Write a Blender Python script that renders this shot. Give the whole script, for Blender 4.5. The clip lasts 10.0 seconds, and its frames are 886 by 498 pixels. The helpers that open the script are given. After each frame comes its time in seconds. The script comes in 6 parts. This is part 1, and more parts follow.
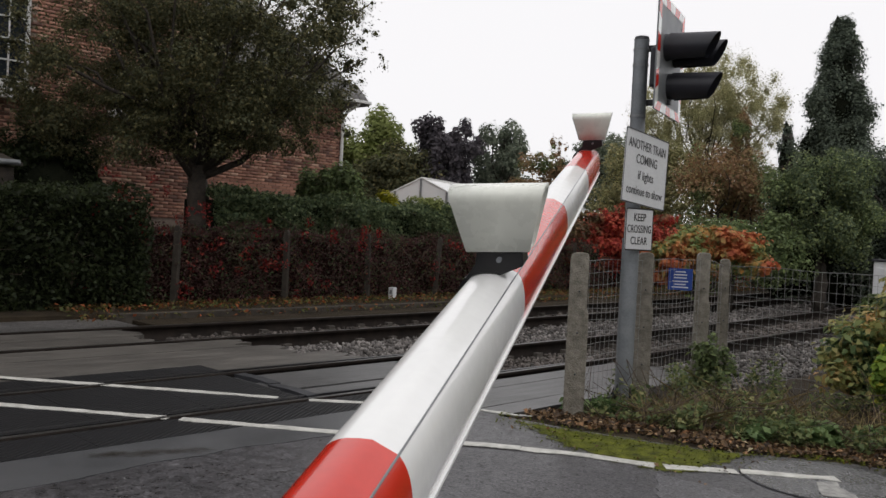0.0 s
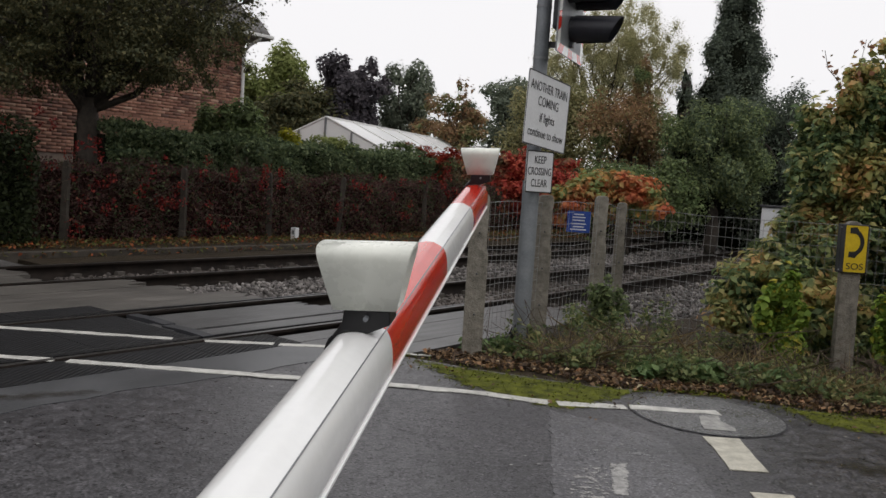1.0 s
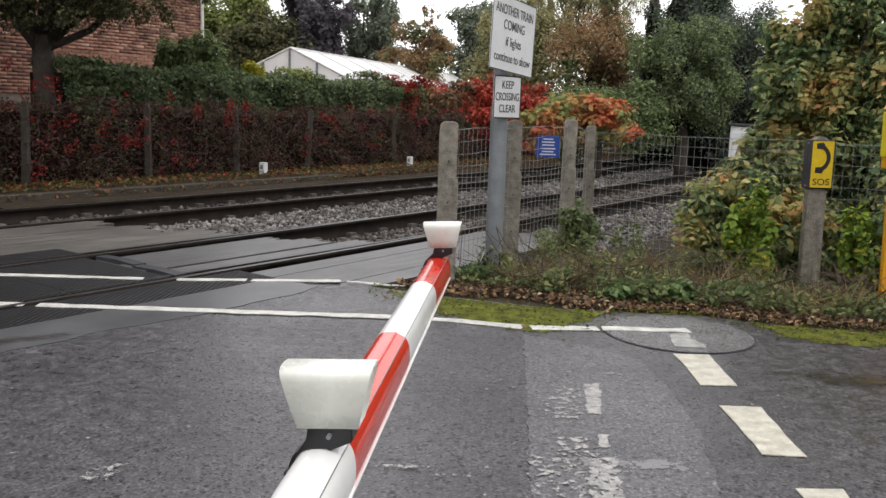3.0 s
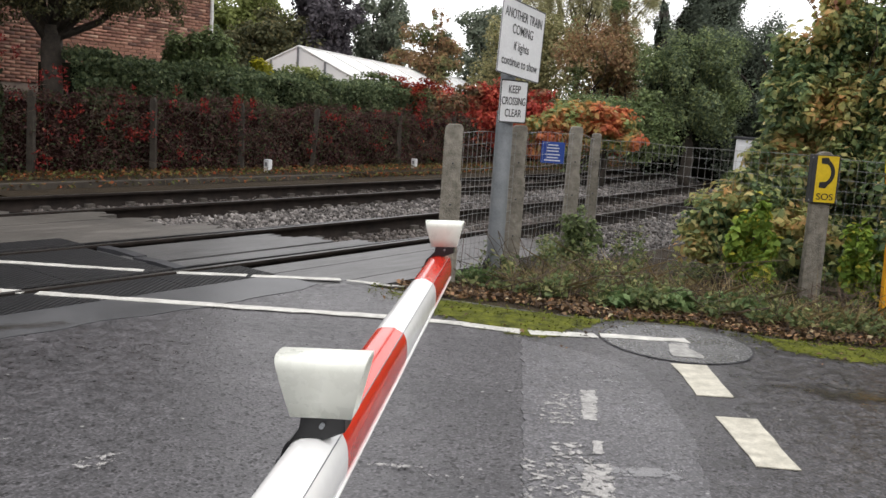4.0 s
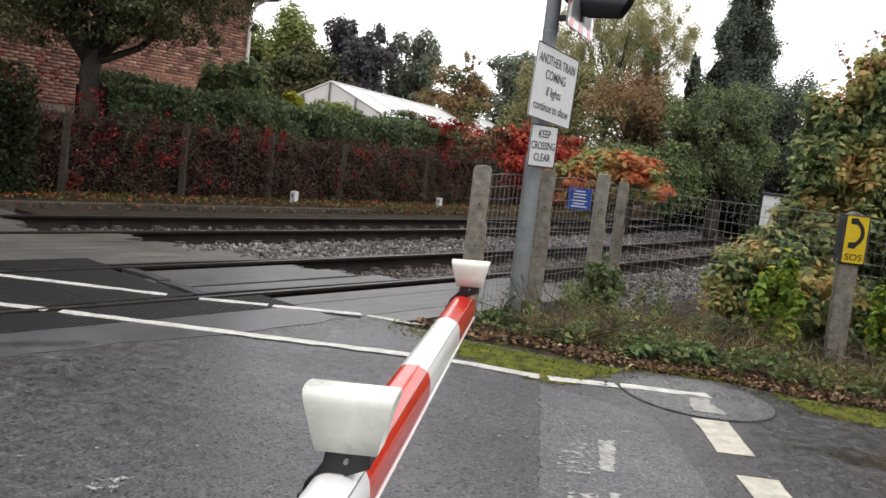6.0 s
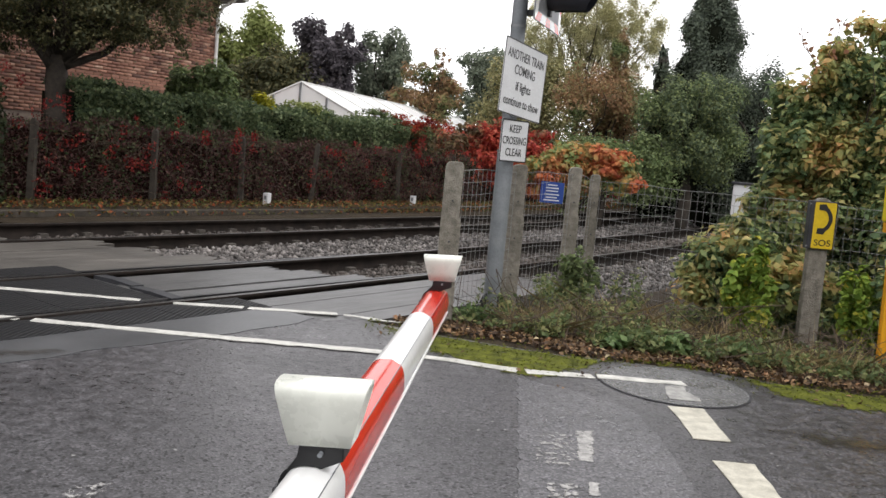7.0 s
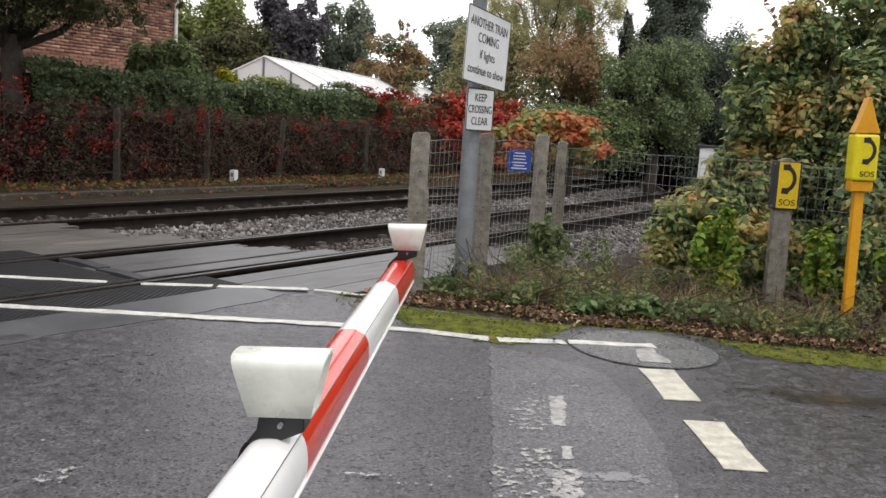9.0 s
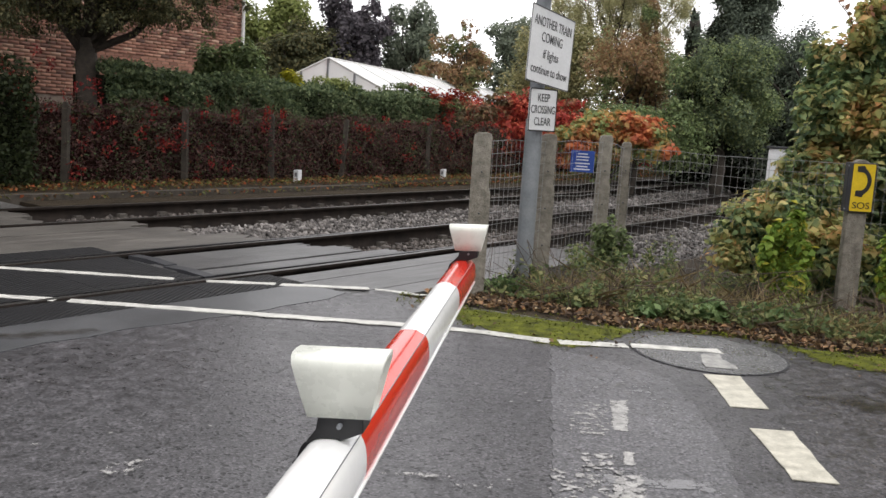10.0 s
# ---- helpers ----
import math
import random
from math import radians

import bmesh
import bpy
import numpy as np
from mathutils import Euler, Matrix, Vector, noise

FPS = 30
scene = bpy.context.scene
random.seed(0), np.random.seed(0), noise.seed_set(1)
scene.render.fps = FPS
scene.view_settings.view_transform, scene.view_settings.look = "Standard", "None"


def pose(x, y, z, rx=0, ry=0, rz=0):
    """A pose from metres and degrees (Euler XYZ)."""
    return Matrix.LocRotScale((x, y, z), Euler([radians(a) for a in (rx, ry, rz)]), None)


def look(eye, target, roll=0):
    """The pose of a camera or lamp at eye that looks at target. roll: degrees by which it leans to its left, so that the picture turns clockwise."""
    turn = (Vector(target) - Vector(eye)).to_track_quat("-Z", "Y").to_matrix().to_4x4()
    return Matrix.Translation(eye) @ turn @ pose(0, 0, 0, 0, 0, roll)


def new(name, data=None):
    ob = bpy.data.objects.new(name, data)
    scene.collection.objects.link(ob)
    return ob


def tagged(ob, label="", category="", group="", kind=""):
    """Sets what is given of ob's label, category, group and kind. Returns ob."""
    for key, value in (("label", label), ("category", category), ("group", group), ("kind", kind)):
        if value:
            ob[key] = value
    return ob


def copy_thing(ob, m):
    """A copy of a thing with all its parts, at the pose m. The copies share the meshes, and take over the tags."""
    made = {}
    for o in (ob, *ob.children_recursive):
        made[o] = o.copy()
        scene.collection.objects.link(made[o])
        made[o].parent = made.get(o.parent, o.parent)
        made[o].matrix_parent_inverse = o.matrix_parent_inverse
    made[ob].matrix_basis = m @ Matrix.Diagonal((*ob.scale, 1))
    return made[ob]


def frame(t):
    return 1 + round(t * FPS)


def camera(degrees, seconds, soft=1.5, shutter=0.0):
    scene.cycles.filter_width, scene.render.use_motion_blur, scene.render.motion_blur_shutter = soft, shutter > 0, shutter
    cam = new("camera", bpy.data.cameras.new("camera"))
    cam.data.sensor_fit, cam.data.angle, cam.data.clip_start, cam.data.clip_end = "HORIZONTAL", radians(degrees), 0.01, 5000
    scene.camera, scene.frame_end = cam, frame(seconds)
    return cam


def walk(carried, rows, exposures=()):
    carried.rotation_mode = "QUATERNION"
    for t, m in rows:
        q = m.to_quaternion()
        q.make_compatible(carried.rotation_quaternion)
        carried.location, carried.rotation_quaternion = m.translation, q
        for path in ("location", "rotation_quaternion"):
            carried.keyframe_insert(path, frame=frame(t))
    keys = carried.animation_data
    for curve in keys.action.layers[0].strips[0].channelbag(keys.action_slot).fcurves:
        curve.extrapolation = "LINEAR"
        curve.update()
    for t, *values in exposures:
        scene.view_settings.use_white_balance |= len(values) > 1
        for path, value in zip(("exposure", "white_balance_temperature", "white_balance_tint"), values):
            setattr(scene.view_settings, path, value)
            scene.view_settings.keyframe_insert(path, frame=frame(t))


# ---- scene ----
cam = camera(54.0, 10.0)
PATH = [
    (0, (-0.05, -0.071, 1.486), (-0.43, 1.892, 1.449), 2.9),
    (0.5, (-0.027, -0.036, 1.482), (-0.296, 1.942, 1.361), 3.6),
    (1, (-0.013, -0.019, 1.475), (-0.171, 1.969, 1.317), 3.8),
    (1.5, (-0.01, -0.012, 1.47), (-0.159, 1.971, 1.253), 3.5),
    (2, (-0.005, -0.007, 1.467), (-0.143, 1.972, 1.213), 2.9),
    (2.5, (0.004, -0.002, 1.474), (-0.089, 1.973, 1.172), 2.2),
    (2.7, (0.004, -0.002, 1.474), (-0.079, 1.971, 1.159), 1.8),
    (3.8, (0.011, 0.001, 1.457), (-0.088, 1.974, 1.143), 3.5),
    (4, (0.011, 0.001, 1.457), (-0.081, 1.975, 1.15), 3.9),
    (4.5, (-0.011, 0.012, 1.45), (-0.117, 1.987, 1.154), 5.0),
    (5, (-0.014, 0.014, 1.454), (-0.195, 1.989, 1.199), 6.9),
    (5.5, (-0.017, 0.012, 1.453), (-0.166, 1.992, 1.211), 6.9),
    (5.7, (-0.017, 0.012, 1.453), (-0.171, 1.992, 1.219), 6.9),
    (6.8, (-0.004, -0.002, 1.446), (-0.103, 1.985, 1.245), 5.6),
    (7, (-0.004, -0.002, 1.446), (-0.095, 1.983, 1.226), 5.3),
    (7.5, (0.004, -0.008, 1.448), (-0.046, 1.976, 1.2), 5.3),
    (8, (0.017, -0.011, 1.446), (0.013, 1.971, 1.179), 4.5),
    (8.5, (0.023, -0.011, 1.445), (0.033, 1.97, 1.170), 3.6),
    (9, (0.016, 0.011, 1.438), (-0.005, 1.992, 1.159), 3.7),
    (9.5, (0.01, 0.017, 1.44), (-0.07, 1.994, 1.15), 3.4),
    (10, (0.013, 0.033, 1.434), (-0.147, 2.006, 1.148), 3.7),
]
walk(cam, [(t, look(eye, target, roll)) for t, eye, target, roll in PATH],
     exposures=[(0.0, -0.88, 6600, 13), (1.0, -0.9, 6600, 13), (1.6, -0.6, 6600, 13), (2.5, -0.22, 6600, 13), (4.0, -0.05, 6600, 13), (10.0, -0.05, 6600, 13)])

# boom of the barrier: hinge and its angle over time
HINGE = (-0.2635, -0.926, 1.0053)
# time, angle over the level, sideways sway
BOOM_ROWS = [(0.0, 11.7, -2.29), (0.5, 9.32, -2.27), (1.0, 7.02, -2.24), (1.5, 4.71, -2.24), (2.0, 2.22, -2.27), (2.3, 0.82, -2.29), (2.5, -0.08, -2.31), (2.7, -0.17, -2.34),
             (3.8, -0.14, -2.48), (4.0, -0.14, -2.47), (4.5, -0.14, -2.37), (5.0, -0.14, -2.37), (5.5, -0.14, -2.36), (7.0, -0.14, -2.3), (7.5, -0.14, -2.28), (8.0, -0.09, -2.26), (9.0, -0.1, -2.26), (9.5, -0.1, -2.26), (10.0, -0.1, -2.26)]

# ---------------------------------------------------------------- world and light
world = bpy.data.worlds.new("overcast_sky")
scene.world = world
world.use_nodes = True
wn, wl = world.node_tree.nodes, world.node_tree.links
sky = wn.new("ShaderNodeTexSky")
sky.sky_type = "NISHITA"
sky.sun_disc = False
sky.sun_elevation, sky.sun_rotation = radians(38), radians(150)
sky.air_density, sky.dust_density, sky.ozone_density = 1.0, 6.0, 1.0
grey = wn.new("ShaderNodeHueSaturation")
grey.inputs["Saturation"].default_value = 0.25
cloud = wn.new("ShaderNodeMixRGB")
cloud.inputs[0].default_value = 0.85
cloud.inputs[2].default_value = (19.6, 19.9, 20.2, 1)
wl.new(sky.outputs[0], grey.inputs["Color"])
wl.new(grey.outputs[0], cloud.inputs[1])
wl.new(cloud.outputs[0], wn["Background"].inputs[0])
wn["Background"].inputs[1].default_value = 0.1
sun = new("sun", bpy.data.lights.new("sun", "SUN"))
sun.data.energy, sun.data.angle, sun.data.color = 0.6, radians(25), (1.0, 0.97, 0.93)
sun.matrix_world = look((0, 0, 30), (-6, 14, 0))

# ---------------------------------------------------------------- materials


def shader(name):
    m = bpy.data.materials.new(name)
    m.use_nodes = True
    t = m.node_tree
    return m, t.nodes, t.links, t.nodes["Principled BSDF"]


def noise_node(n, l, scale, detail=6, rough=0.6, vec=None, space="Object"):
    tc = n.new("ShaderNodeTexCoord") if vec is None else None
    x = n.new("ShaderNodeTexNoise")
    x.inputs["Scale"].default_value, x.inputs["Detail"].default_value, x.inputs["Roughness"].default_value = scale, detail, rough
    l.new(tc.outputs[space] if vec is None else vec, x.inputs["Vector"])
    return x.outputs["Fac"]


def ramp(n, l, fac, stops, hard=False):
    r = n.new("ShaderNodeValToRGB")
    if hard:
        r.color_ramp.interpolation = "CONSTANT"
    e = r.color_ramp.elements
    while len(e) < len(stops):
        e.new(0.5)
    for k, (p, c) in zip(e, stops):
        k.position = p
        k.color = (*c, 1) if len(c) == 3 else c
    l.new(fac, r.inputs[0])
    return r.outputs[0]


def mixed(n, l, fac, a, b, mode="MIX"):
    x = n.new("ShaderNodeMixRGB")
    x.blend_type = mode
    for sock, v in zip(x.inputs, (fac, a, b)):
        if isinstance(v, (int, float)):
            sock.default_value = v
        elif isinstance(v, tuple):
            sock.default_value = (*v, 1)
        else:
            l.new(v, sock)
    return x.outputs[0]


def bumped(n, l, bsdf, height, strength=0.4, dist=0.01):
    b = n.new("ShaderNodeBump")
    b.inputs["Strength"].default_value, b.inputs["Distance"].default_value = strength, dist
    l.new(height, b.inputs["Height"])
    l.new(b.outputs[0], bsdf.inputs["Normal"])


def plain(name, dark, light, rough=0.6, scale=4.0, fine=60.0, metal=0.0, bump=0.25, dist=0.004, coat=0.0, vary=0.0, spec=0.5, grain=0.25):
    """A surface with blotches, grain and relief at two scales."""
    m, n, l, b = shader(name)
    big, small = noise_node(n, l, scale), noise_node(n, l, fine, 4)
    c = ramp(n, l, big, [(0.3, dark), (0.7, light)])
    c = mixed(n, l, grain, c, ramp(n, l, small, [(0.3, tuple(v * 0.55 for v in dark)), (0.7, light)]))
    if vary:
        info = n.new("ShaderNodeObjectInfo")
        c = mixed(n, l, vary, c, ramp(n, l, info.outputs["Random"], [(0.0, tuple(v * 0.6 for v in dark)), (1.0, light)]))
    l.new(c, b.inputs["Base Color"])
    l.new(ramp(n, l, small, [(0.2, (rough * 0.8,) * 3), (0.8, (min(1, rough * 1.2),) * 3)]), b.inputs["Roughness"])
    b.inputs["Metallic"].default_value, b.inputs["Coat Weight"].default_value, b.inputs["Specular IOR Level"].default_value = metal, coat, spec
    bumped(n, l, b, small, bump, dist)
    return m


def leafy(name, stops, patch=None, patch_scale=0.8, see=0.4, cover=0.5):
    """Leaves: a colour for each leaf, drawn from the stops, and patches over the plant."""
    m, n, l, b = shader(name)
    geo = n.new("ShaderNodeNewGeometry")
    c = ramp(n, l, geo.outputs["Random Per Island"], stops)
    if patch:
        p = ramp(n, l, noise_node(n, l, patch_scale, 3), [(cover, (0, 0, 0)), (cover + 0.1, (1, 1, 1))])
        c = mixed(n, l, p, c, ramp(n, l, geo.outputs["Random Per Island"], patch))
    c = mixed(n, l, 0.5, c, ramp(n, l, noise_node(n, l, 3.0, 3), [(0.3, (0.62, 0.62, 0.62)), (0.7, (1, 1, 1))]), "MULTIPLY")
    l.new(c, b.inputs["Base Color"])
    b.inputs["Roughness"].default_value = 0.55
    b.inputs["Specular IOR Level"].default_value = 0.22
    t = n.new("ShaderNodeBsdfTranslucent")
    l.new(c, t.inputs[0])
    mix = n.new("ShaderNodeMixShader")
    mix.inputs[0].default_value = see
    l.new(b.outputs[0], mix.inputs[1])
    l.new(t.outputs[0], mix.inputs[2])
    l.new(mix.outputs[0], n["Material Output"].inputs[0])
    return m


def cells(n, l, scale, vec, feature="F1", rand=1.0):
    v = n.new("ShaderNodeTexVoronoi")
    v.feature = feature
    v.inputs["Scale"].default_value, v.inputs["Randomness"].default_value = scale, rand
    l.new(vec, v.inputs["Vector"])
    return v


def asphalt_mat(name, dark, light, wet=0.5, pits=1.0):
    """Wet asphalt: stone chippings, open pits, pale flecks, and damp patches that shine."""
    m, n, l, b = shader(name)
    pos = n.new("ShaderNodeTexCoord").outputs["Object"]
    chip = cells(n, l, 95, pos)
    grey = n.new("ShaderNodeRGBToBW")
    l.new(chip.outputs["Color"], grey.inputs[0])
    mid, big, huge = noise_node(n, l, 11, 6, 0.7, pos), noise_node(n, l, 1.3, 6, 0.6, pos), noise_node(n, l, 0.35, 4, 0.5, pos)
    c = ramp(n, l, grey.outputs[0], [(0.2, dark), (0.6, light), (0.85, tuple(v * 1.9 for v in light))])
    c = mixed(n, l, 0.75, c, ramp(n, l, mid, [(0.34, (0.45, 0.45, 0.46)), (0.66, (1.4, 1.39, 1.4))]), "MULTIPLY")
    c = mixed(n, l, 0.7, c, ramp(n, l, big, [(0.35, (0.6, 0.6, 0.62)), (0.65, (1.25, 1.24, 1.25))]), "MULTIPLY")
    pit = cells(n, l, 15, pos)
    lost = cells(n, l, 34, pos)
    hole = ramp(n, l, pit.outputs["Distance"], [(0.12, (0.06, 0.06, 0.065)), (0.22, (1, 1, 1))])
    hole = mixed(n, l, 1.0, hole, ramp(n, l, lost.outputs["Distance"], [(0.16, (0.16, 0.16, 0.17)), (0.32, (1, 1, 1))]), "MULTIPLY")
    c = mixed(n, l, pits, c, hole, "MULTIPLY")
    fleck = cells(n, l, 5.5, mixed(n, l, 0.05, pos, noise_colour(n, l, 20, pos)))
    c = mixed(n, l, ramp(n, l, fleck.outputs["Distance"], [(0.035, (0.7,) * 3), (0.055, (0, 0, 0))]), c, (0.36, 0.36, 0.34))
    l.new(c, b.inputs["Base Color"])
    damp = ramp(n, l, huge, [(0.4, (0.30 - 0.1 * wet,) * 3), (0.62, (0.66 - 0.25 * wet,) * 3)])
    l.new(mixed(n, l, 0.4, damp, ramp(n, l, mid, [(0.35, (0.2,) * 3), (0.65, (0.8,) * 3)])), b.inputs["Roughness"])
    b.inputs["Specular IOR Level"].default_value = 0.45
    bumped(n, l, b, mixed(n, l, 0.5, mixed(n, l, 0.6, chip.outputs["Distance"], mid), hole), 0.55, 0.006)
    return m


def noise_colour(n, l, scale, vec):
    x = n.new("ShaderNodeTexNoise")
    x.inputs["Scale"].default_value, x.inputs["Detail"].default_value = scale, 4
    l.new(vec, x.inputs["Vector"])
    return x.outputs["Color"]


def patchy(name, dark, light, scale, rough, lo=0.42, hi=0.58, fine=90.0, spec=0.4, bump=0.5, soft=0.0):
    """A thin layer that has gone in places: it covers by its own 'cover' value and a ragged noise, and is clear elsewhere."""
    m, n, l, b = shader(name)
    pos = n.new("ShaderNodeTexCoord").outputs["Object"]
    grain = noise_node(n, l, fine, 4, 0.6, pos)
    c = ramp(n, l, noise_node(n, l, scale * 0.8, 6, 0.7, pos), [(0.32, dark), (0.68, light)])
    c = mixed(n, l, 0.5, c, ramp(n, l, grain, [(0.3, (0.5, 0.5, 0.5)), (0.7, (1.25, 1.25, 1.25))]), "MULTIPLY")
    l.new(c, b.inputs["Base Color"])
    b.inputs["Roughness"].default_value, b.inputs["Specular IOR Level"].default_value = rough, spec
    bumped(n, l, b, grain, bump, 0.006)
    at = n.new("ShaderNodeAttribute")
    at.attribute_name = "cover"
    total = mixed(n, l, 1.0, noise_node(n, l, scale, 10, 0.72, pos), at.outputs["Fac"], "ADD")
    fac = ramp(n, l, total, [(lo + 0.5, (0, 0, 0)), (hi + 0.5 + soft, (1, 1, 1))])
    clear, mix = n.new("ShaderNodeBsdfTransparent"), n.new("ShaderNodeMixShader")
    l.new(fac, mix.inputs[0])
    l.new(clear.outputs[0], mix.inputs[1])
    l.new(b.outputs[0], mix.inputs[2])
    l.new(mix.outputs[0], n["Material Output"].inputs[0])
    return m


def striped_relief(name, colour, step, rough, axis="X", depth=0.006):
    m, n, l, b = shader(name)
    tc = n.new("ShaderNodeTexCoord")
    w = n.new("ShaderNodeTexWave")
    w.bands_direction = axis
    w.inputs["Scale"].default_value = 0.314 / step
    w.inputs["Distortion"].default_value = 0.0
    l.new(tc.outputs["Object"], w.inputs["Vector"])
    c = mixed(n, l, 0.6, colour, ramp(n, l, noise_node(n, l, 3, 6), [(0.3, tuple(v * 0.5 for v in colour)), (0.7, tuple(v * 1.7 for v in colour))]))
    l.new(c, b.inputs["Base Color"])
    b.inputs["Roughness"].default_value = rough
    b.inputs["Specular IOR Level"].default_value = 0.15
    bumped(n, l, b, w.outputs["Fac"], 0.9, depth)
    return m


def grained(name, dark, light, rough):
    """Weathered paving with grain and streaks that run along the track."""
    m, n, l, b = shader(name)
    tc, mp = n.new("ShaderNodeTexCoord"), n.new("ShaderNodeMapping")
    mp.vector_type = "TEXTURE"
    mp.inputs["Rotation"].default_value = (0, 0, math.atan2(0.8368, 0.5475))
    mp.inputs["Scale"].default_value = (14.0, 1.0, 1.0)
    l.new(tc.outputs["Object"], mp.inputs["Vector"])
    streak, fine, big = noise_node(n, l, 9, 6, 0.7, mp.outputs[0]), noise_node(n, l, 42, 4, 0.7, mp.outputs[0]), noise_node(n, l, 1.6, 6)
    c = ramp(n, l, streak, [(0.32, dark), (0.68, light)])
    c = mixed(n, l, 0.4, c, ramp(n, l, fine, [(0.35, tuple(v * 0.4 for v in dark)), (0.65, light)]))
    c = mixed(n, l, 0.6, c, ramp(n, l, big, [(0.3, (0.5, 0.5, 0.5)), (0.7, (1.3, 1.3, 1.3))]), "MULTIPLY")
    info = n.new("ShaderNodeObjectInfo")
    c = mixed(n, l, 0.5, c, ramp(n, l, info.outputs["Random"], [(0.0, (0.65, 0.65, 0.65)), (1.0, (1.3, 1.3, 1.3))]), "MULTIPLY")
    l.new(c, b.inputs["Base Color"])
    l.new(ramp(n, l, streak, [(0.3, (rough * 0.75,) * 3), (0.7, (rough * 1.25,) * 3)]), b.inputs["Roughness"])
    bumped(n, l, b, mixed(n, l, 0.5, streak, fine), 0.7, 0.008)
    return m


ASPHALT = asphalt_mat("wet_asphalt", (0.029, 0.028, 0.030), (0.058, 0.056, 0.059))
ASPHALT_SMOOTH = asphalt_mat("smooth_patched_asphalt", (0.052, 0.051, 0.054), (0.086, 0.085, 0.089), 0.95, 0.6)
ASPHALT_OLD = asphalt_mat("pale_old_asphalt", (0.06, 0.058, 0.054), (0.115, 0.11, 0.105), 0.4)
PUDDLE = patchy("shallow_muddy_water", (0.03, 0.027, 0.022), (0.075, 0.066, 0.055), 3.0, 0.2, 0.22, 0.62, 60, 0.4, 0.3)
WORN = patchy("worn_white_marking", (0.20, 0.198, 0.19), (0.46, 0.45, 0.43), 24.0, 0.5, 0.47, 0.56)
SCREED = patchy("pale_grey_surface_film", (0.12, 0.12, 0.125), (0.22, 0.22, 0.225), 11.0, 0.28, 0.44, 0.56)
PAINT = plain("worn_white_road_paint", (0.30, 0.295, 0.27), (0.70, 0.69, 0.64), 0.5, 9, 90, bump=0.4)
PAINT_CREAM = plain("cream_road_paint", (0.30, 0.285, 0.23), (0.66, 0.63, 0.53), 0.5, 11, 90, bump=0.5)
SMOOTH_TAR = plain("smooth_wet_tar", (0.042, 0.044, 0.048), (0.105, 0.107, 0.112), 0.34, 1.6, 70, bump=0.3, spec=0.35)
RUBBER = striped_relief("ribbed_black_rubber", (0.008, 0.008, 0.009), 0.04, 0.5, "X", 0.014)
BOARD = grained("weathered_grey_timber", (0.034, 0.034, 0.035), (0.142, 0.14, 0.139), 0.4)
CONC_WARM = grained("brown_grey_timber", (0.03, 0.027, 0.023), (0.125, 0.114, 0.10), 0.55)
RAIL_SIDE = plain("rusty_rail_steel", (0.008, 0.007, 0.0065), (0.03, 0.023, 0.019), 0.7, 6, 80, spec=0.08)
RAIL_TOP = plain("polished_rail_head", (0.05, 0.048, 0.046), (0.13, 0.125, 0.12), 0.35, 4, 90, metal=0.7, bump=0.05)
SLEEPER = plain("weathered_sleeper", (0.045, 0.038, 0.032), (0.11, 0.10, 0.088), 0.8, 5, 50, vary=0.4, spec=0.2)
SOIL = plain("dark_leafy_soil", (0.018, 0.014, 0.010), (0.06, 0.045, 0.028), 0.85, 2.5, 40, bump=0.8, dist=0.03, spec=0.15)
BALLAST_BED = plain("ballast_bed", (0.03, 0.028, 0.026), (0.10, 0.095, 0.09), 0.85, 20, 60, bump=1.0, dist=0.05, spec=0.2)
CONCRETE = plain("weathered_concrete", (0.075, 0.066, 0.05), (0.33, 0.305, 0.255), 0.85, 13, 60, bump=1.0, dist=0.012, vary=0.15)
CONCRETE_DARK = plain("stained_concrete", (0.03, 0.026, 0.021), (0.095, 0.082, 0.068), 0.9, 6, 70, bump=0.5, spec=0.2)
GALV = plain("galvanised_steel", (0.17, 0.185, 0.20), (0.30, 0.32, 0.34), 0.5, 5, 60, metal=0.35, bump=0.1)
DARK_STEEL = plain("dark_painted_steel", (0.012, 0.013, 0.016), (0.035, 0.036, 0.042), 0.5, 8, 60)
BLACK = plain("black_plastic", (0.006, 0.006, 0.007), (0.018, 0.018, 0.02), 0.38, 9, 90, bump=0.1)
NAVY_BLACK = plain("black_signal_hood", (0.010, 0.011, 0.016), (0.022, 0.023, 0.032), 0.45, 9, 90, bump=0.1)
WHITE = plain("white_gloss_paint", (0.84, 0.845, 0.83), (0.90, 0.905, 0.89), 0.2, 5, 70, bump=0.03, coat=0.4, grain=0.06)
RED = plain("red_reflective_paint", (0.58, 0.022, 0.010), (0.70, 0.035, 0.016), 0.2, 6, 80, bump=0.03, coat=0.4, grain=0.12)
LAMP_SHELL = plain("cream_lamp_plastic", (0.80, 0.825, 0.745), (0.85, 0.87, 0.79), 0.28, 3, 40, bump=0.01, grain=0.05)
SIGN_WHITE = plain("white_sign_face", (0.60, 0.61, 0.62), (0.70, 0.71, 0.72), 0.4, 4, 60, bump=0.05)
SIGN_BLACK = plain("black_sign_lettering", (0.01, 0.01, 0.011), (0.02, 0.02, 0.022), 0.45, 9, 90, bump=0.05)
SIGN_BACK = plain("dull_grey_aluminium", (0.20, 0.21, 0.22), (0.30, 0.31, 0.32), 0.5, 6, 60, metal=0.5, bump=0.1)
BLUE = plain("blue_sign_face", (0.012, 0.04, 0.22), (0.02, 0.07, 0.32), 0.4, 6, 60, bump=0.05)
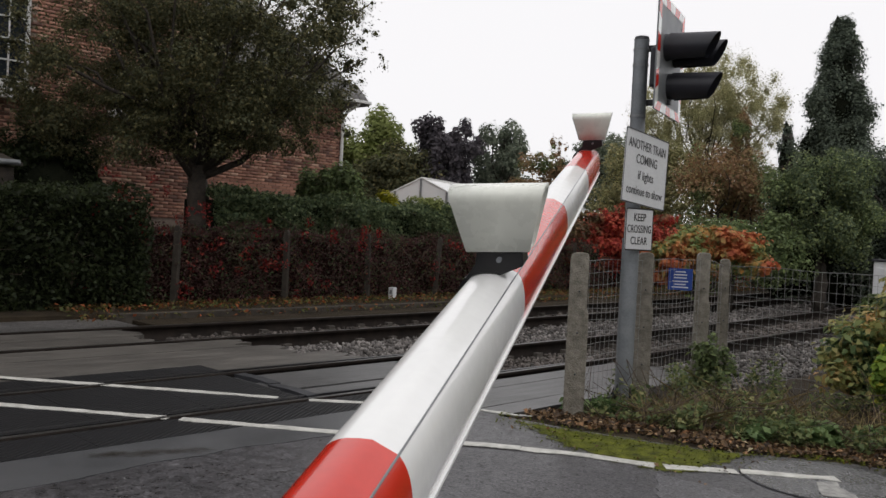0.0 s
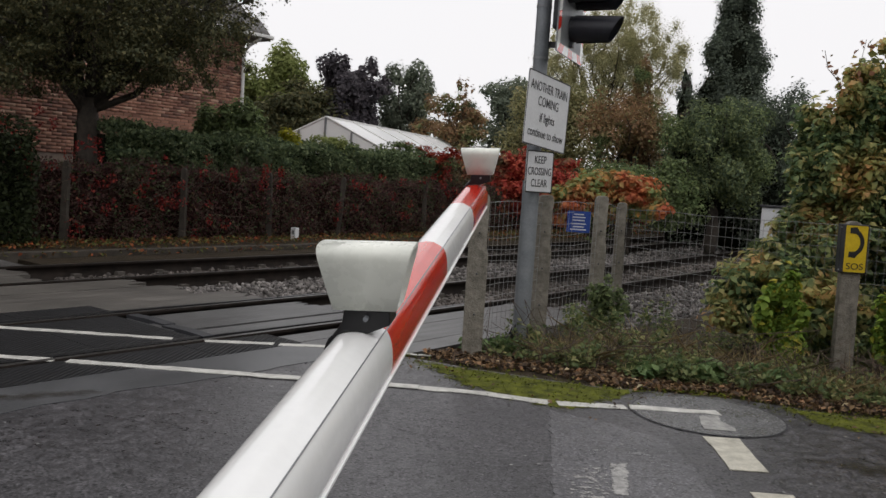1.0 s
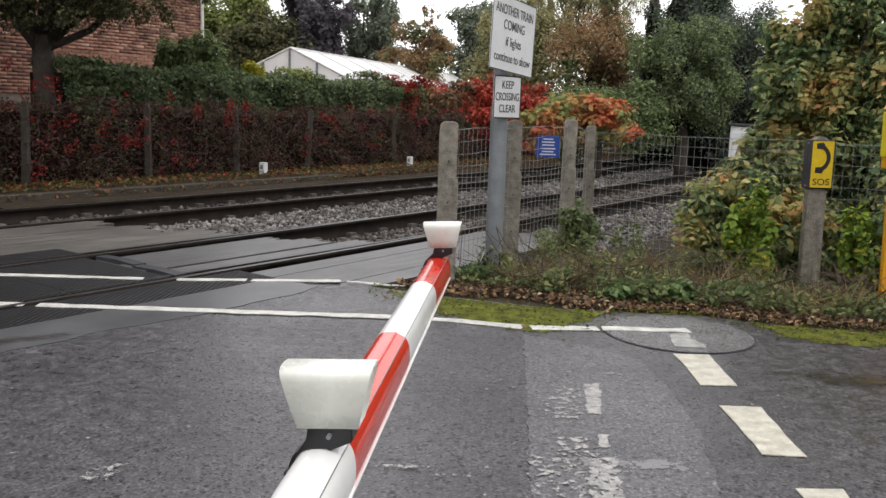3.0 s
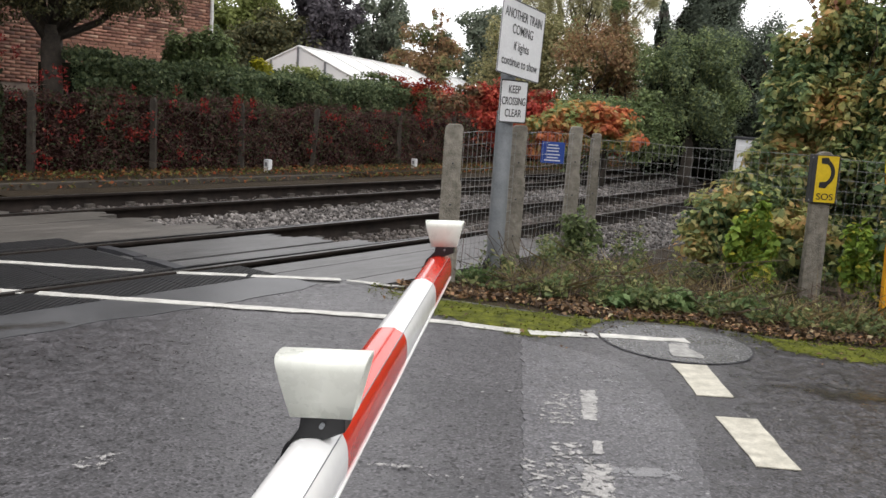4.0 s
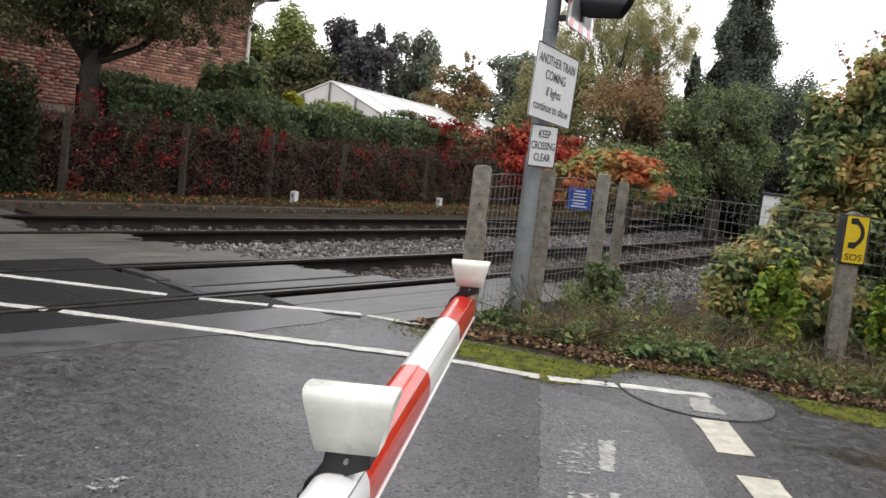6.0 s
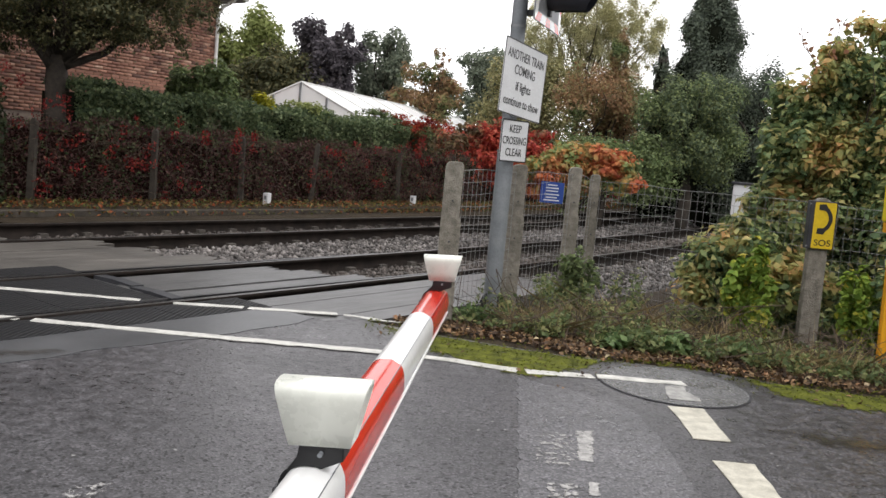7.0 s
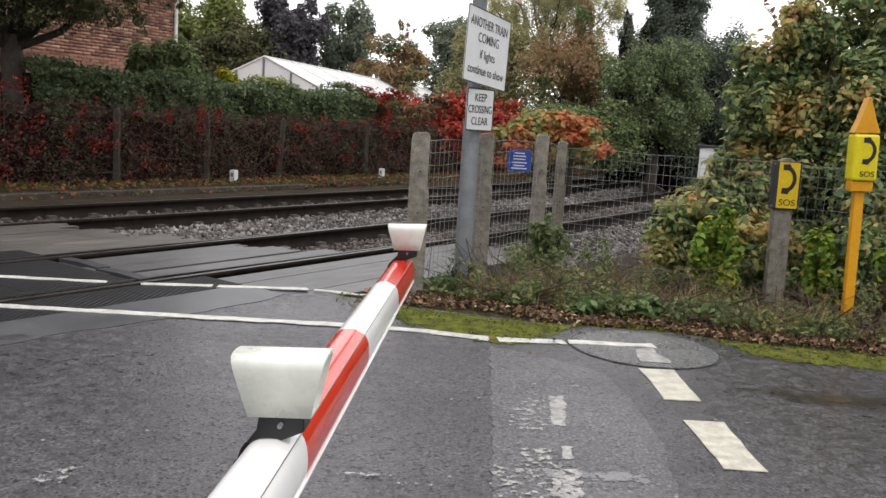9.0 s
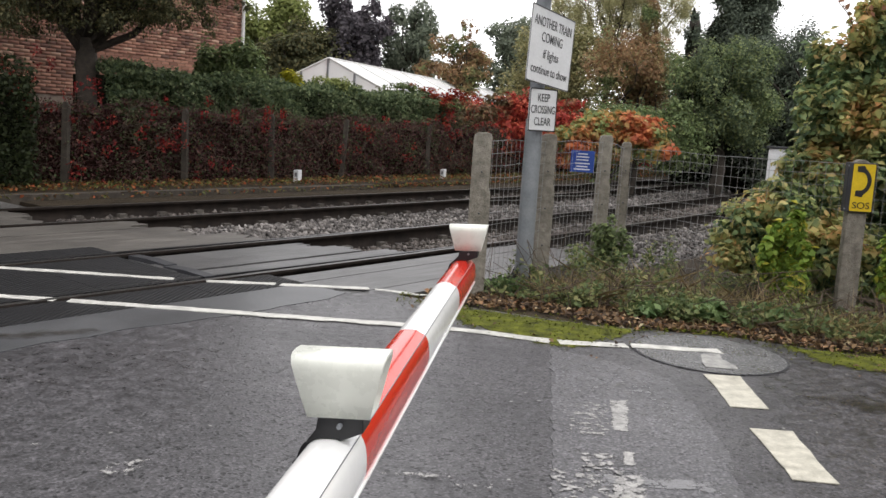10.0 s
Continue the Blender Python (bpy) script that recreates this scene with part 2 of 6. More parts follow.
YELLOW = plain("yellow_sign_face", (0.55, 0.38, 0.01), (0.72, 0.52, 0.02), 0.4, 5, 60, bump=0.08)
YELLOW_BOX = plain("bright_yellow_plastic", (0.62, 0.50, 0.01), (0.78, 0.66, 0.02), 0.35, 5, 60, bump=0.08)
ORANGE = plain("orange_yellow_paint", (0.60, 0.26, 0.008), (0.76, 0.37, 0.012), 0.4, 6, 70, bump=0.1)
WIRE = plain("galvanised_wire", (0.2, 0.2, 0.2), (0.38, 0.38, 0.375), 0.5, 9, 90, metal=0.4, bump=0.05)
STEEL_PLATE, _n, _l, _b = shader("wet_chequer_plate")
_v = _n.new("ShaderNodeTexVoronoi")
_v.inputs["Scale"].default_value = 55
_l.new(_n.new("ShaderNodeTexCoord").outputs["Object"], _v.inputs["Vector"])
_c = ramp(_n, _l, _v.outputs["Distance"], [(0.15, (0.30, 0.30, 0.30)), (0.5, (0.075, 0.075, 0.078))])
_l.new(mixed(_n, _l, 0.6, _c, ramp(_n, _l, noise_node(_n, _l, 4, 6), [(0.3, (0.4, 0.4, 0.4)), (0.7, (1.1, 1.1, 1.1))]), "MULTIPLY"), _b.inputs["Base Color"])
_l.new(ramp(_n, _l, noise_node(_n, _l, 3, 4), [(0.4, (0.12,) * 3), (0.6, (0.45,) * 3)]), _b.inputs["Roughness"])
bumped(_n, _l, _b, _v.outputs["Distance"], 0.7, 0.005)
MORTAR = plain("lime_mortar", (0.2, 0.15, 0.125), (0.33, 0.26, 0.21), 0.9, 8, 80)
BRICK = plain("red_brick", (0.26, 0.12, 0.085), (0.47, 0.245, 0.17), 0.85, 1.5, 60, vary=0.6)
SLATE = plain("grey_roof_slate", (0.10, 0.10, 0.10), (0.21, 0.2, 0.19), 0.7, 3, 30, vary=0.3)
FRAME_WHITE = plain("white_window_paint", (0.6, 0.6, 0.58), (0.75, 0.75, 0.73), 0.5, 6, 60, bump=0.1)
BARK = plain("dark_bark", (0.018, 0.015, 0.012), (0.07, 0.055, 0.042), 0.9, 10, 40, bump=0.9, dist=0.02)
TWIG = plain("thin_brown_twig", (0.05, 0.035, 0.025), (0.12, 0.085, 0.06), 0.85, 10, 60)
MOSS = patchy("bright_green_moss", (0.035, 0.04, 0.014), (0.16, 0.175, 0.026), 9.0, 0.95, 0.40, 0.68, 110, 0.1, 1.0)
MOSS_TUFT = plain("green_moss_tuft", (0.04, 0.05, 0.008), (0.15, 0.17, 0.018), 0.95, 9, 120, bump=0.5, spec=0.1)
# near-black colours that stand in for the shade deep inside foliage
CORE = plain("foliage_shade_dark", (0.006, 0.008, 0.005), (0.018, 0.02, 0.012), 0.95, 6, 40, bump=0.8, dist=0.05, spec=0.05)
CORE_RED = plain("creeper_shade_dark", (0.014, 0.008, 0.007), (0.04, 0.02, 0.016), 0.95, 6, 40, bump=0.8, dist=0.05, spec=0.05)
RED_LENS, _n, _l, _b = shader("red_lamp_lens")
_b.inputs["Base Color"].default_value, _b.inputs["Roughness"].default_value = (0.35, 0.01, 0.01, 1), 0.15
PANE, _n, _l, _b = shader("dark_window_glass")
_b.inputs["Base Color"].default_value, _b.inputs["Roughness"].default_value = (0.02, 0.025, 0.03, 1), 0.06
GREENHOUSE, _n, _l, _b = shader("whitewashed_greenhouse_glass")
_c = ramp(_n, _l, noise_node(_n, _l, 0.6, 6), [(0.3, (0.76, 0.77, 0.77)), (0.7, (0.88, 0.88, 0.87))])
_l.new(_c, _b.inputs["Base Color"])
_b.inputs["Roughness"].default_value = 0.25

G = lambda k: [(0.0, (0.046 * k, 0.056 * k, 0.026 * k)), (0.5, (0.08 * k, 0.112 * k, 0.047 * k)), (1.0, (0.15 * k, 0.185 * k, 0.075 * k))]
REDS = [(0.0, (0.16, 0.012, 0.012)), (0.5, (0.36, 0.03, 0.025)), (1.0, (0.5, 0.10, 0.03))]
L_HEDGE = leafy("hedge_leaves", [(0.0, (0.06, 0.09, 0.05)), (0.5, (0.12, 0.165, 0.08)), (1.0, (0.25, 0.3, 0.15))])
L_CREEPER = leafy("autumn_creeper_leaves", [(0.0, (0.06, 0.032, 0.034)), (0.55, (0.155, 0.07, 0.066)), (0.72, (0.12, 0.085, 0.06)), (0.8, (0.08, 0.12, 0.055)), (0.93, (0.12, 0.16, 0.07)), (1.0, (0.26, 0.07, 0.06))], [(0.0, (0.06, 0.09, 0.04)), (1.0, (0.15, 0.2, 0.085))], 0.8, cover=0.6)
L_RED = leafy("red_creeper_leaves", [(0.0, (0.24, 0.03, 0.028)), (0.5, (0.5, 0.07, 0.055)), (1.0, (0.66, 0.17, 0.09))], [(0.0, (0.12, 0.07, 0.05)), (1.0, (0.24, 0.2, 0.1))], 0.9)
L_TREE = leafy("olive_tree_leaves", [(0.0, (0.055, 0.066, 0.035)), (0.6, (0.13, 0.132, 0.066)), (1.0, (0.23, 0.2, 0.09))], see=0.4)
L_YELLOWGREEN = leafy("yellow_green_leaves", [(0.0, (0.16, 0.2, 0.06)), (1.0, (0.36, 0.4, 0.14))])
L_PURPLE = leafy("dark_purple_leaves", [(0.0, (0.065, 0.06, 0.07)), (1.0, (0.17, 0.15, 0.165))])
L_GREYGREEN = leafy("grey_green_leaves", [(0.0, (0.11, 0.135, 0.10)), (1.0, (0.28, 0.32, 0.23))])
L_BIRCH = leafy("pale_yellow_birch_leaves", [(0.0, (0.34, 0.34, 0.17)), (1.0, (0.66, 0.62, 0.36))], None, see=0.5)
L_BROWN = leafy("rusty_brown_leaves", [(0.0, (0.22, 0.145, 0.085)), (0.6, (0.44, 0.26, 0.14)), (1.0, (0.36, 0.31, 0.15))], G(1.9), 0.7)
L_CONIFER = leafy("dark_conifer_sprays", [(0.0, (0.06, 0.08, 0.062)), (1.0, (0.175, 0.21, 0.15))], see=0.28)
L_DARKGREEN = leafy("dark_green_leaves", [(0.0, (0.066, 0.098, 0.058)), (0.5, (0.14, 0.185, 0.095)), (1.0, (0.31, 0.36, 0.15))], G(2.2), 0.5)
L_SHRUB = leafy("mixed_autumn_shrub_leaves", [(0.0, (0.075, 0.125, 0.062)), (0.5, (0.21, 0.3, 0.135)), (0.85, (0.46, 0.5, 0.2)), (1.0, (0.72, 0.6, 0.27))],
                [(0.0, (0.24, 0.27, 0.09)), (0.5, (0.52, 0.47, 0.17)), (1.0, (0.68, 0.36, 0.16))], 1.1, cover=0.49)
L_FRESH = leafy("fresh_green_leaves", [(0.0, (0.14, 0.24, 0.04)), (0.8, (0.3, 0.42, 0.07)), (1.0, (0.65, 0.55, 0.08))])
L_SUMAC = leafy("orange_and_green_sumac_leaves", [(0.0, (0.2, 0.28, 0.11)), (0.6, (0.36, 0.42, 0.16)), (1.0, (0.66, 0.34, 0.1))], [(0.0, (0.42, 0.09, 0.05)), (1.0, (0.72, 0.27, 0.11))], 1.6, cover=0.46)
L_YELLOW = leafy("yellow_shrub_leaves", [(0.0, (0.2, 0.22, 0.02)), (1.0, (0.5, 0.45, 0.03))])
L_LITTER = leafy("fallen_leaf_litter", [(0.0, (0.035, 0.024, 0.018)), (0.55, (0.13, 0.08, 0.045)), (0.85, (0.28, 0.18, 0.09)), (0.95, (0.4, 0.2, 0.1)), (1.0, (0.55, 0.48, 0.3))], see=0.15)
L_GROUND = leafy("low_verge_leaves", [(0.0, (0.08, 0.115, 0.05)), (0.6, (0.19, 0.24, 0.095)), (1.0, (0.36, 0.34, 0.15))])
L_GRASS = leafy("dry_verge_grass", [(0.0, (0.12, 0.12, 0.05)), (0.6, (0.3, 0.22, 0.11)), (1.0, (0.48, 0.38, 0.21))])

L_DARKHEDGE = leafy("untrimmed_hedge_leaves", G(0.42))
L_DOCK = leafy("broad_weed_leaves", [(0.0, (0.10, 0.17, 0.07)), (1.0, (0.26, 0.36, 0.15))])
L_OLIVE = leafy("pale_olive_leaves", [(0.0, (0.17, 0.17, 0.08)), (0.6, (0.36, 0.35, 0.17)), (1.0, (0.5, 0.43, 0.22))])
L_BUSH = leafy("mid_green_leaves", G(1.9))
L_SCARLET = leafy("scarlet_leaves", [(0.0, (0.10, 0.012, 0.014)), (0.6, (0.3, 0.03, 0.03)), (1.0, (0.45, 0.09, 0.06))])
L_REDGREEN = leafy("red_and_green_leaves", G(1.6), REDS, 1.2)
L_SHOOT = leafy("pinkish_brown_leaves", [(0.0, (0.16, 0.12, 0.05)), (0.6, (0.3, 0.15, 0.09)), (1.0, (0.4, 0.2, 0.13))])
L_VERGE = leafy("russet_verge_leaves", [(0.0, (0.05, 0.032, 0.02)), (0.4, (0.17, 0.095, 0.042)), (0.5, (0.09, 0.11, 0.035)), (0.78, (0.19, 0.19, 0.06)), (0.9, (0.36, 0.09, 0.04)), (1.0, (0.42, 0.17, 0.06))])
PAINT_WORN = plain("scraped_grey_white_paint", (0.10, 0.10, 0.098), (0.50, 0.49, 0.46), 0.55, 14, 60, bump=0.5)
BRICK_ISLE, _n, _l, _b = shader("red_brick_courses")
_g = _n.new("ShaderNodeNewGeometry")
_c = ramp(_n, _l, _g.outputs["Random Per Island"], [(0.0, (0.17, 0.095, 0.075)), (0.3, (0.33, 0.16, 0.115)), (0.8, (0.47, 0.245, 0.17)), (1.0, (0.56, 0.37, 0.27))])
_c = mixed(_n, _l, 0.75, _c, ramp(_n, _l, noise_node(_n, _l, 1.1, 6, 0.65), [(0.34, (0.5, 0.48, 0.47)), (0.66, (1.2, 1.2, 1.2))]), "MULTIPLY")
_l.new(mixed(_n, _l, 0.4, _c, ramp(_n, _l, noise_node(_n, _l, 25, 5), [(0.3, (0.6, 0.6, 0.6)), (0.7, (1.1, 1.1, 1.1))]), "MULTIPLY"), _b.inputs["Base Color"])
_b.inputs["Roughness"].default_value = 0.85

# ---------------------------------------------------------------- mesh helpers
RNG = np.random.default_rng(7)
U2, N2 = np.array((0.5475, 0.8368)), np.array((0.8368, -0.5475))


def on_track(a, n, z=0.0):
    """A point from its way along the track, its offset to the right of the middle line, and height; the track bends gently."""
    p = U2 * a + N2 * (n - 0.00185 * a * abs(a) * (1 if a > 0 else 0))
    return (float(p[0]), float(p[1]), z)


def link(name, me, mat, parent=None, label=""):
    ob = new(name, me)
    if mat is not None and not me.materials:
        me.materials.append(mat)
    if parent is not None:
        ob.parent = parent
    if label:
        tagged(ob, label)
    return ob


def part(name, bm, mat, parent=None, label="", smooth=False):
    me = bpy.data.meshes.new(name)
    if smooth:
        for f in bm.faces:
            f.smooth = True
    bmesh.ops.recalc_face_normals(bm, faces=bm.faces)
    bm.to_mesh(me)
    bm.free()
    return link(name, me, mat, parent, label)


def group_root(name, m=None):
    ob = new(name)
    ob.empty_display_size = 0.1
    if m is not None:
        ob.matrix_basis = m
    return ob


def box(size, m=None, bevel=0.0, seg=2, bm=None):
    own = bm is None
    bm = bm or bmesh.new()
    r = bmesh.ops.create_cube(bm, size=1.0, matrix=(m or Matrix()) @ Matrix.Diagonal((*size, 1)))
    if bevel:
        edges = list({e for v in r["verts"] for e in v.link_edges})
        bmesh.ops.bevel(bm, geom=edges, offset=bevel, segments=seg, profile=0.5, affect="EDGES")
    return bm


def tube(r1, r2, h, seg=20, m=None, bm=None):
    """A tapered round bar from z = 0 to h."""
    bm = bm or bmesh.new()
    bmesh.ops.create_cone(bm, cap_ends=True, segments=seg, radius1=r1, radius2=r2, depth=h, matrix=(m or Matrix()) @ Matrix.Translation((0, 0, h / 2)))
    return bm


def prism(outline, depth, m=None, bm=None, bevel=0.0):
    """An outline in x and z, drawn out along y from 0 to depth."""
    bm = bm or bmesh.new()
    m = m or Matrix()
    a = [bm.verts.new(m @ Vector((x, 0, z))) for x, z in outline]
    b = [bm.verts.new(m @ Vector((x, depth, z))) for x, z in outline]
    faces = [bm.faces.new(a), bm.faces.new(b[::-1])]
    for i in range(len(a)):
        j = (i + 1) % len(a)
        faces.append(bm.faces.new((a[i], b[i], b[j], a[j])))
    if bevel:
        bmesh.ops.recalc_face_normals(bm, faces=bm.faces)
        bmesh.ops.bevel(bm, geom=[e for e in bm.edges], offset=bevel, segments=2, profile=0.5, affect="EDGES")
    return bm


def slab(points, top, thick, bm=None):
    """A flat plate with the given outline, seen from above."""
    bm = bm or bmesh.new()
    a = [bm.verts.new((x, y, top)) for x, y in points]
    b = [bm.verts.new((x, y, top - thick)) for x, y in points]
    bm.faces.new(a), bm.faces.new(b[::-1])
    for i in range(len(a)):
        j = (i + 1) % len(a)
        bm.faces.new((a[i], b[i], b[j], a[j]))
    return bm


def fast_mesh(name, verts, faces):
    """A mesh of faces with equal corner counts, from arrays."""
    me = bpy.data.meshes.new(name)
    verts, faces = np.asarray(verts, np.float32), np.asarray(faces, np.int32)
    k = faces.shape[1]
    me.vertices.add(len(verts))
    me.vertices.foreach_set("co", verts.ravel())
    me.loops.add(faces.size)
    me.loops.foreach_set("vertex_index", faces.ravel())
    me.polygons.add(len(faces))
    me.polygons.foreach_set("loop_start", np.arange(0, faces.size, k, dtype=np.int32))
    me.polygons.foreach_set("loop_total", np.full(len(faces), k, np.int32))
    me.update(calc_edges=True)
    return me


def unit(v):
    return v / np.maximum(np.linalg.norm(v, axis=1, keepdims=True), 1e-6)


def leaf_mesh(name, centres, size, droop=0.0, flat=0.0, slim=0.6, outward=None):
    """Folded leaves, one at each centre."""
    k = len(centres)
    nrm = RNG.normal(size=(k, 3))
    if outward is not None:
        nrm = unit(nrm) * 0.8 + outward * 1.1
    nrm[:, 2] = nrm[:, 2] + flat * np.abs(RNG.normal(size=k)) * 3 + 0.75
    nrm = unit(nrm)
    d = RNG.normal(size=(k, 3))
    d[:, 2] -= droop * 2
    d = unit(d - nrm * (d * nrm).sum(1, keepdims=True))
    s = np.cross(nrm, d)
    l = (size * RNG.uniform(0.6, 1.35, (k, 1)))
    w = l * slim * RNG.uniform(0.8, 1.2, (k, 1))
    c = np.asarray(centres)
    fold = nrm * w * RNG.uniform(0.1, 0.4, (k, 1))
    v = np.stack([c - d * l * 0.5, c + s * w * 0.5 + fold, c + d * l * 0.5, c - s * w * 0.5 + fold], 1).reshape(-1, 3)
    return fast_mesh(name, v, np.arange(4 * k).reshape(k, 4))


def cloud_points(blobs, count, shell=0.55, rough=0.35):
    """Points near the skins of many lumps, with an uneven outline."""
    b = np.array(blobs, float)
    wgt = (b[:, 3] * b[:, 4] * b[:, 5]) ** 0.67
    pick = RNG.choice(len(b), count, p=wgt / wgt.sum())
    d = unit(RNG.normal(size=(count, 3)))
    ph = RNG.uniform(0, 6.3, (len(b), 3))[pick]
    wob = np.sin(d[:, 0] * 4 + ph[:, 0]) + np.sin(d[:, 1] * 5 + ph[:, 1]) + np.sin(d[:, 2] * 4.5 + ph[:, 2])
    r = (shell + (1 - shell) * RNG.random(count)) * (1 + rough * wob / 3) * (1 + 0.12 * RNG.normal(size=count))
    return b[pick, :3] + d * r[:, None] * b[pick, 3:6], d


def lumps(centre, radii, count, small=0.3, fill=0.8, seed=0):
    """Lumps spread through a crown."""
    g = np.random.default_rng(seed)
    out = []
    for _ in range(count):
        d = g.normal(size=3)
        d /= np.linalg.norm(d)
        r = g.random() ** 0.45 * fill
        k = small * g.uniform(0.6, 1.3)
        out.append((*(centre[i] + d[i] * r * radii[i] for i in range(3)), *(k * radii[i] for i in range(3))))
    return out


def stick(bm, points, r1, r2, seg=7):
    """A bent, tapering limb through the points."""
    rings = []
    pts = [Vector(p) for p in points]
    for i, p in enumerate(pts):
        d = (pts[min(i + 1, len(pts) - 1)] - pts[max(i - 1, 0)]).normalized()
        q = d.to_track_quat("Z", "Y")
        r = r1 + (r2 - r1) * i / (len(pts) - 1)
        rings.append([bm.verts.new(p + q @ Vector((math.cos(6.2832 * j / seg) * r, math.sin(6.2832 * j / seg) * r, 0))) for j in range(seg)])
    for a, b in zip(rings, rings[1:]):
        for j in range(seg):
            bm.faces.new((a[j], a[(j + 1) % seg], b[(j + 1) % seg], b[j]))
    bm.faces.new(rings[0][::-1]), bm.faces.new(rings[-1])
    return bm


def limb(bm, a, b, r1, r2, g, bend=0.045, steps=5):
    a, b = Vector(a), Vector(b)
    k = (b - a).length * bend
    pts = [a.lerp(b, i / steps) + (Vector(g.normal(size=3)) * k if 0 < i < steps else Vector()) for i in range(steps + 1)]
    stick(bm, pts, r1, r2)


def tree(name, base, fork, blobs, leaves, size, mat, label, trunk=0.15, limbs=14, seed=1, category="tree", bark=None, inner=(), **kw):
    g = np.random.default_rng(seed)
    root = group_root(name, Matrix.Translation(base))
    bm = bmesh.new()
    B = Vector(base)
    top = Vector(fork) - B
    stick(bm, [(0, 0, -0.25), top * 0.15, top * 0.5 + Vector((trunk * 0.3, 0, 0)), top * 0.8, top], trunk * 1.5, trunk * 0.8, 10)
    high = [i for i, q in enumerate(blobs) if q[2] > fork[2] + 0.4 * (max(w[2] for w in blobs) - fork[2])]
    for i in g.choice(high, min(limbs, len(high)), replace=False):
        limb(bm, top - Vector((0, 0, g.uniform(0, 0.15) * top.length)), Vector(blobs[i][:3]) - B, trunk * 0.36, trunk * 0.05, g)
    part("trunk", bm, bark or BARK, root, smooth=True)
    # dark lumps inside the crown, coloured as its inner shade
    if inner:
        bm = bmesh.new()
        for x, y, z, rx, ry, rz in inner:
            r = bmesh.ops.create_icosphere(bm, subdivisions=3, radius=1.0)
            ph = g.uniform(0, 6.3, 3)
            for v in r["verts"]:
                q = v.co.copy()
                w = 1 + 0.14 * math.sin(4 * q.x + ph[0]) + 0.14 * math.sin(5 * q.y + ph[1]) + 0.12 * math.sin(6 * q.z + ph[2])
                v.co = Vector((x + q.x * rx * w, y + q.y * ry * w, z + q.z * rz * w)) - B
        part("inner_shade", bm, CORE, root, smooth=True)
    pts, d = cloud_points(blobs, leaves, **kw)
    link("crown", leaf_mesh("crown", pts - np.array(base), size, droop=0.3, outward=d), mat, root)
    return tagged(root, label, category)


def text_part(name, body, size, m, mat, parent, squeeze=1.0):
    cu = bpy.data.curves.new(name, "FONT")
    cu.body, cu.size, cu.align_x, cu.align_y, cu.extrude = body, size, "CENTER", "CENTER", 0.0006
    cu.offset = size * 0.004
    tmp = bpy.data.objects.new(name, cu)
    me = bpy.data.meshes.new_from_object(tmp)
    bpy.data.objects.remove(tmp)
    me.transform(m @ Matrix.Diagonal((squeeze, 1, 1, 1)))
    return link(name, me, mat, parent)

# ---------------------------------------------------------------- ground, road and crossing


def build_ground():
    bm = bmesh.new()
    bmesh.ops.create_grid(bm, x_segments=2, y_segments=2, size=900, matrix=Matrix.Translation((0, 300, -0.2)))
    tagged(part("ground", bm, SOIL), "dark earth and rough grass ground", "ground", kind="structure")
    road = [(60, -9.95), (60, 5.9), (3.0, 6.1), (1.7, 6.5), (0.6, 6.55), (-0.25, 6.8), (-1.02, 7.12), (-1.222, 6.918), (-1.674, 7.213), (-12.65, -9.65)]
    tagged(part("road", slab(road, 0.0, 0.18), ASPHALT), "dark wet asphalt road with fine chippings", "road", kind="structure")
    verge = [(60, 5.8), (60, 30), (14, 30), (5.5, 16.2), (2.2, 10.8), (0.0, 7.75), (-0.9, 7.05), (-0.2, 6.6), (0.6, 6.4), (1.7, 6.35), (3.0, 6.0)]
    tagged(part("verge", slab(verge, -0.012, 0.16), SOIL), "dark soil verge with fallen leaves", "verge", kind="structure")


def strip(name, n0, n1, a0, a1, top, thick, mat, label, category, steps=14, jag=0.0, kind="structure", seed=3):
    """A strip of paving along the track, with a broken end where jag is set."""
    g = np.random.default_rng(seed)
    left = [on_track(a0 + (a1 - a0) * i / steps, n0)[:2] for i in range(steps + 1)]
    right = [on_track(a0 + (a1 - a0) * i / steps, n1)[:2] for i in range(steps + 1)]
    end = []
    if jag:
        end = [on_track(a1 + g.uniform(-jag, jag), n1 + (n0 - n1) * k / 9)[:2] for k in range(1, 9)]
    return tagged(part(name, slab(left[::1][::-1] + right[:0] + right + end, top, thick), mat), label, category, kind=kind)


def ragged(points, amount, seed, step=0.12):
    """The outline with its sides broken up."""
    g = np.random.default_rng(seed)
    out = []
    for (x0, y0), (x1, y1) in zip(points, points[1:] + points[:1]):
        k = max(1, int(math.hypot(x1 - x0, y1 - y0) / step))
        out += [(x0 + (x1 - x0) * i / k + g.normal() * amount, y0 + (y1 - y0) * i / k + g.normal() * amount) for i in range(k)]
    return out


RAILS = (-5.92, -7.36, -9.63, -11.07)


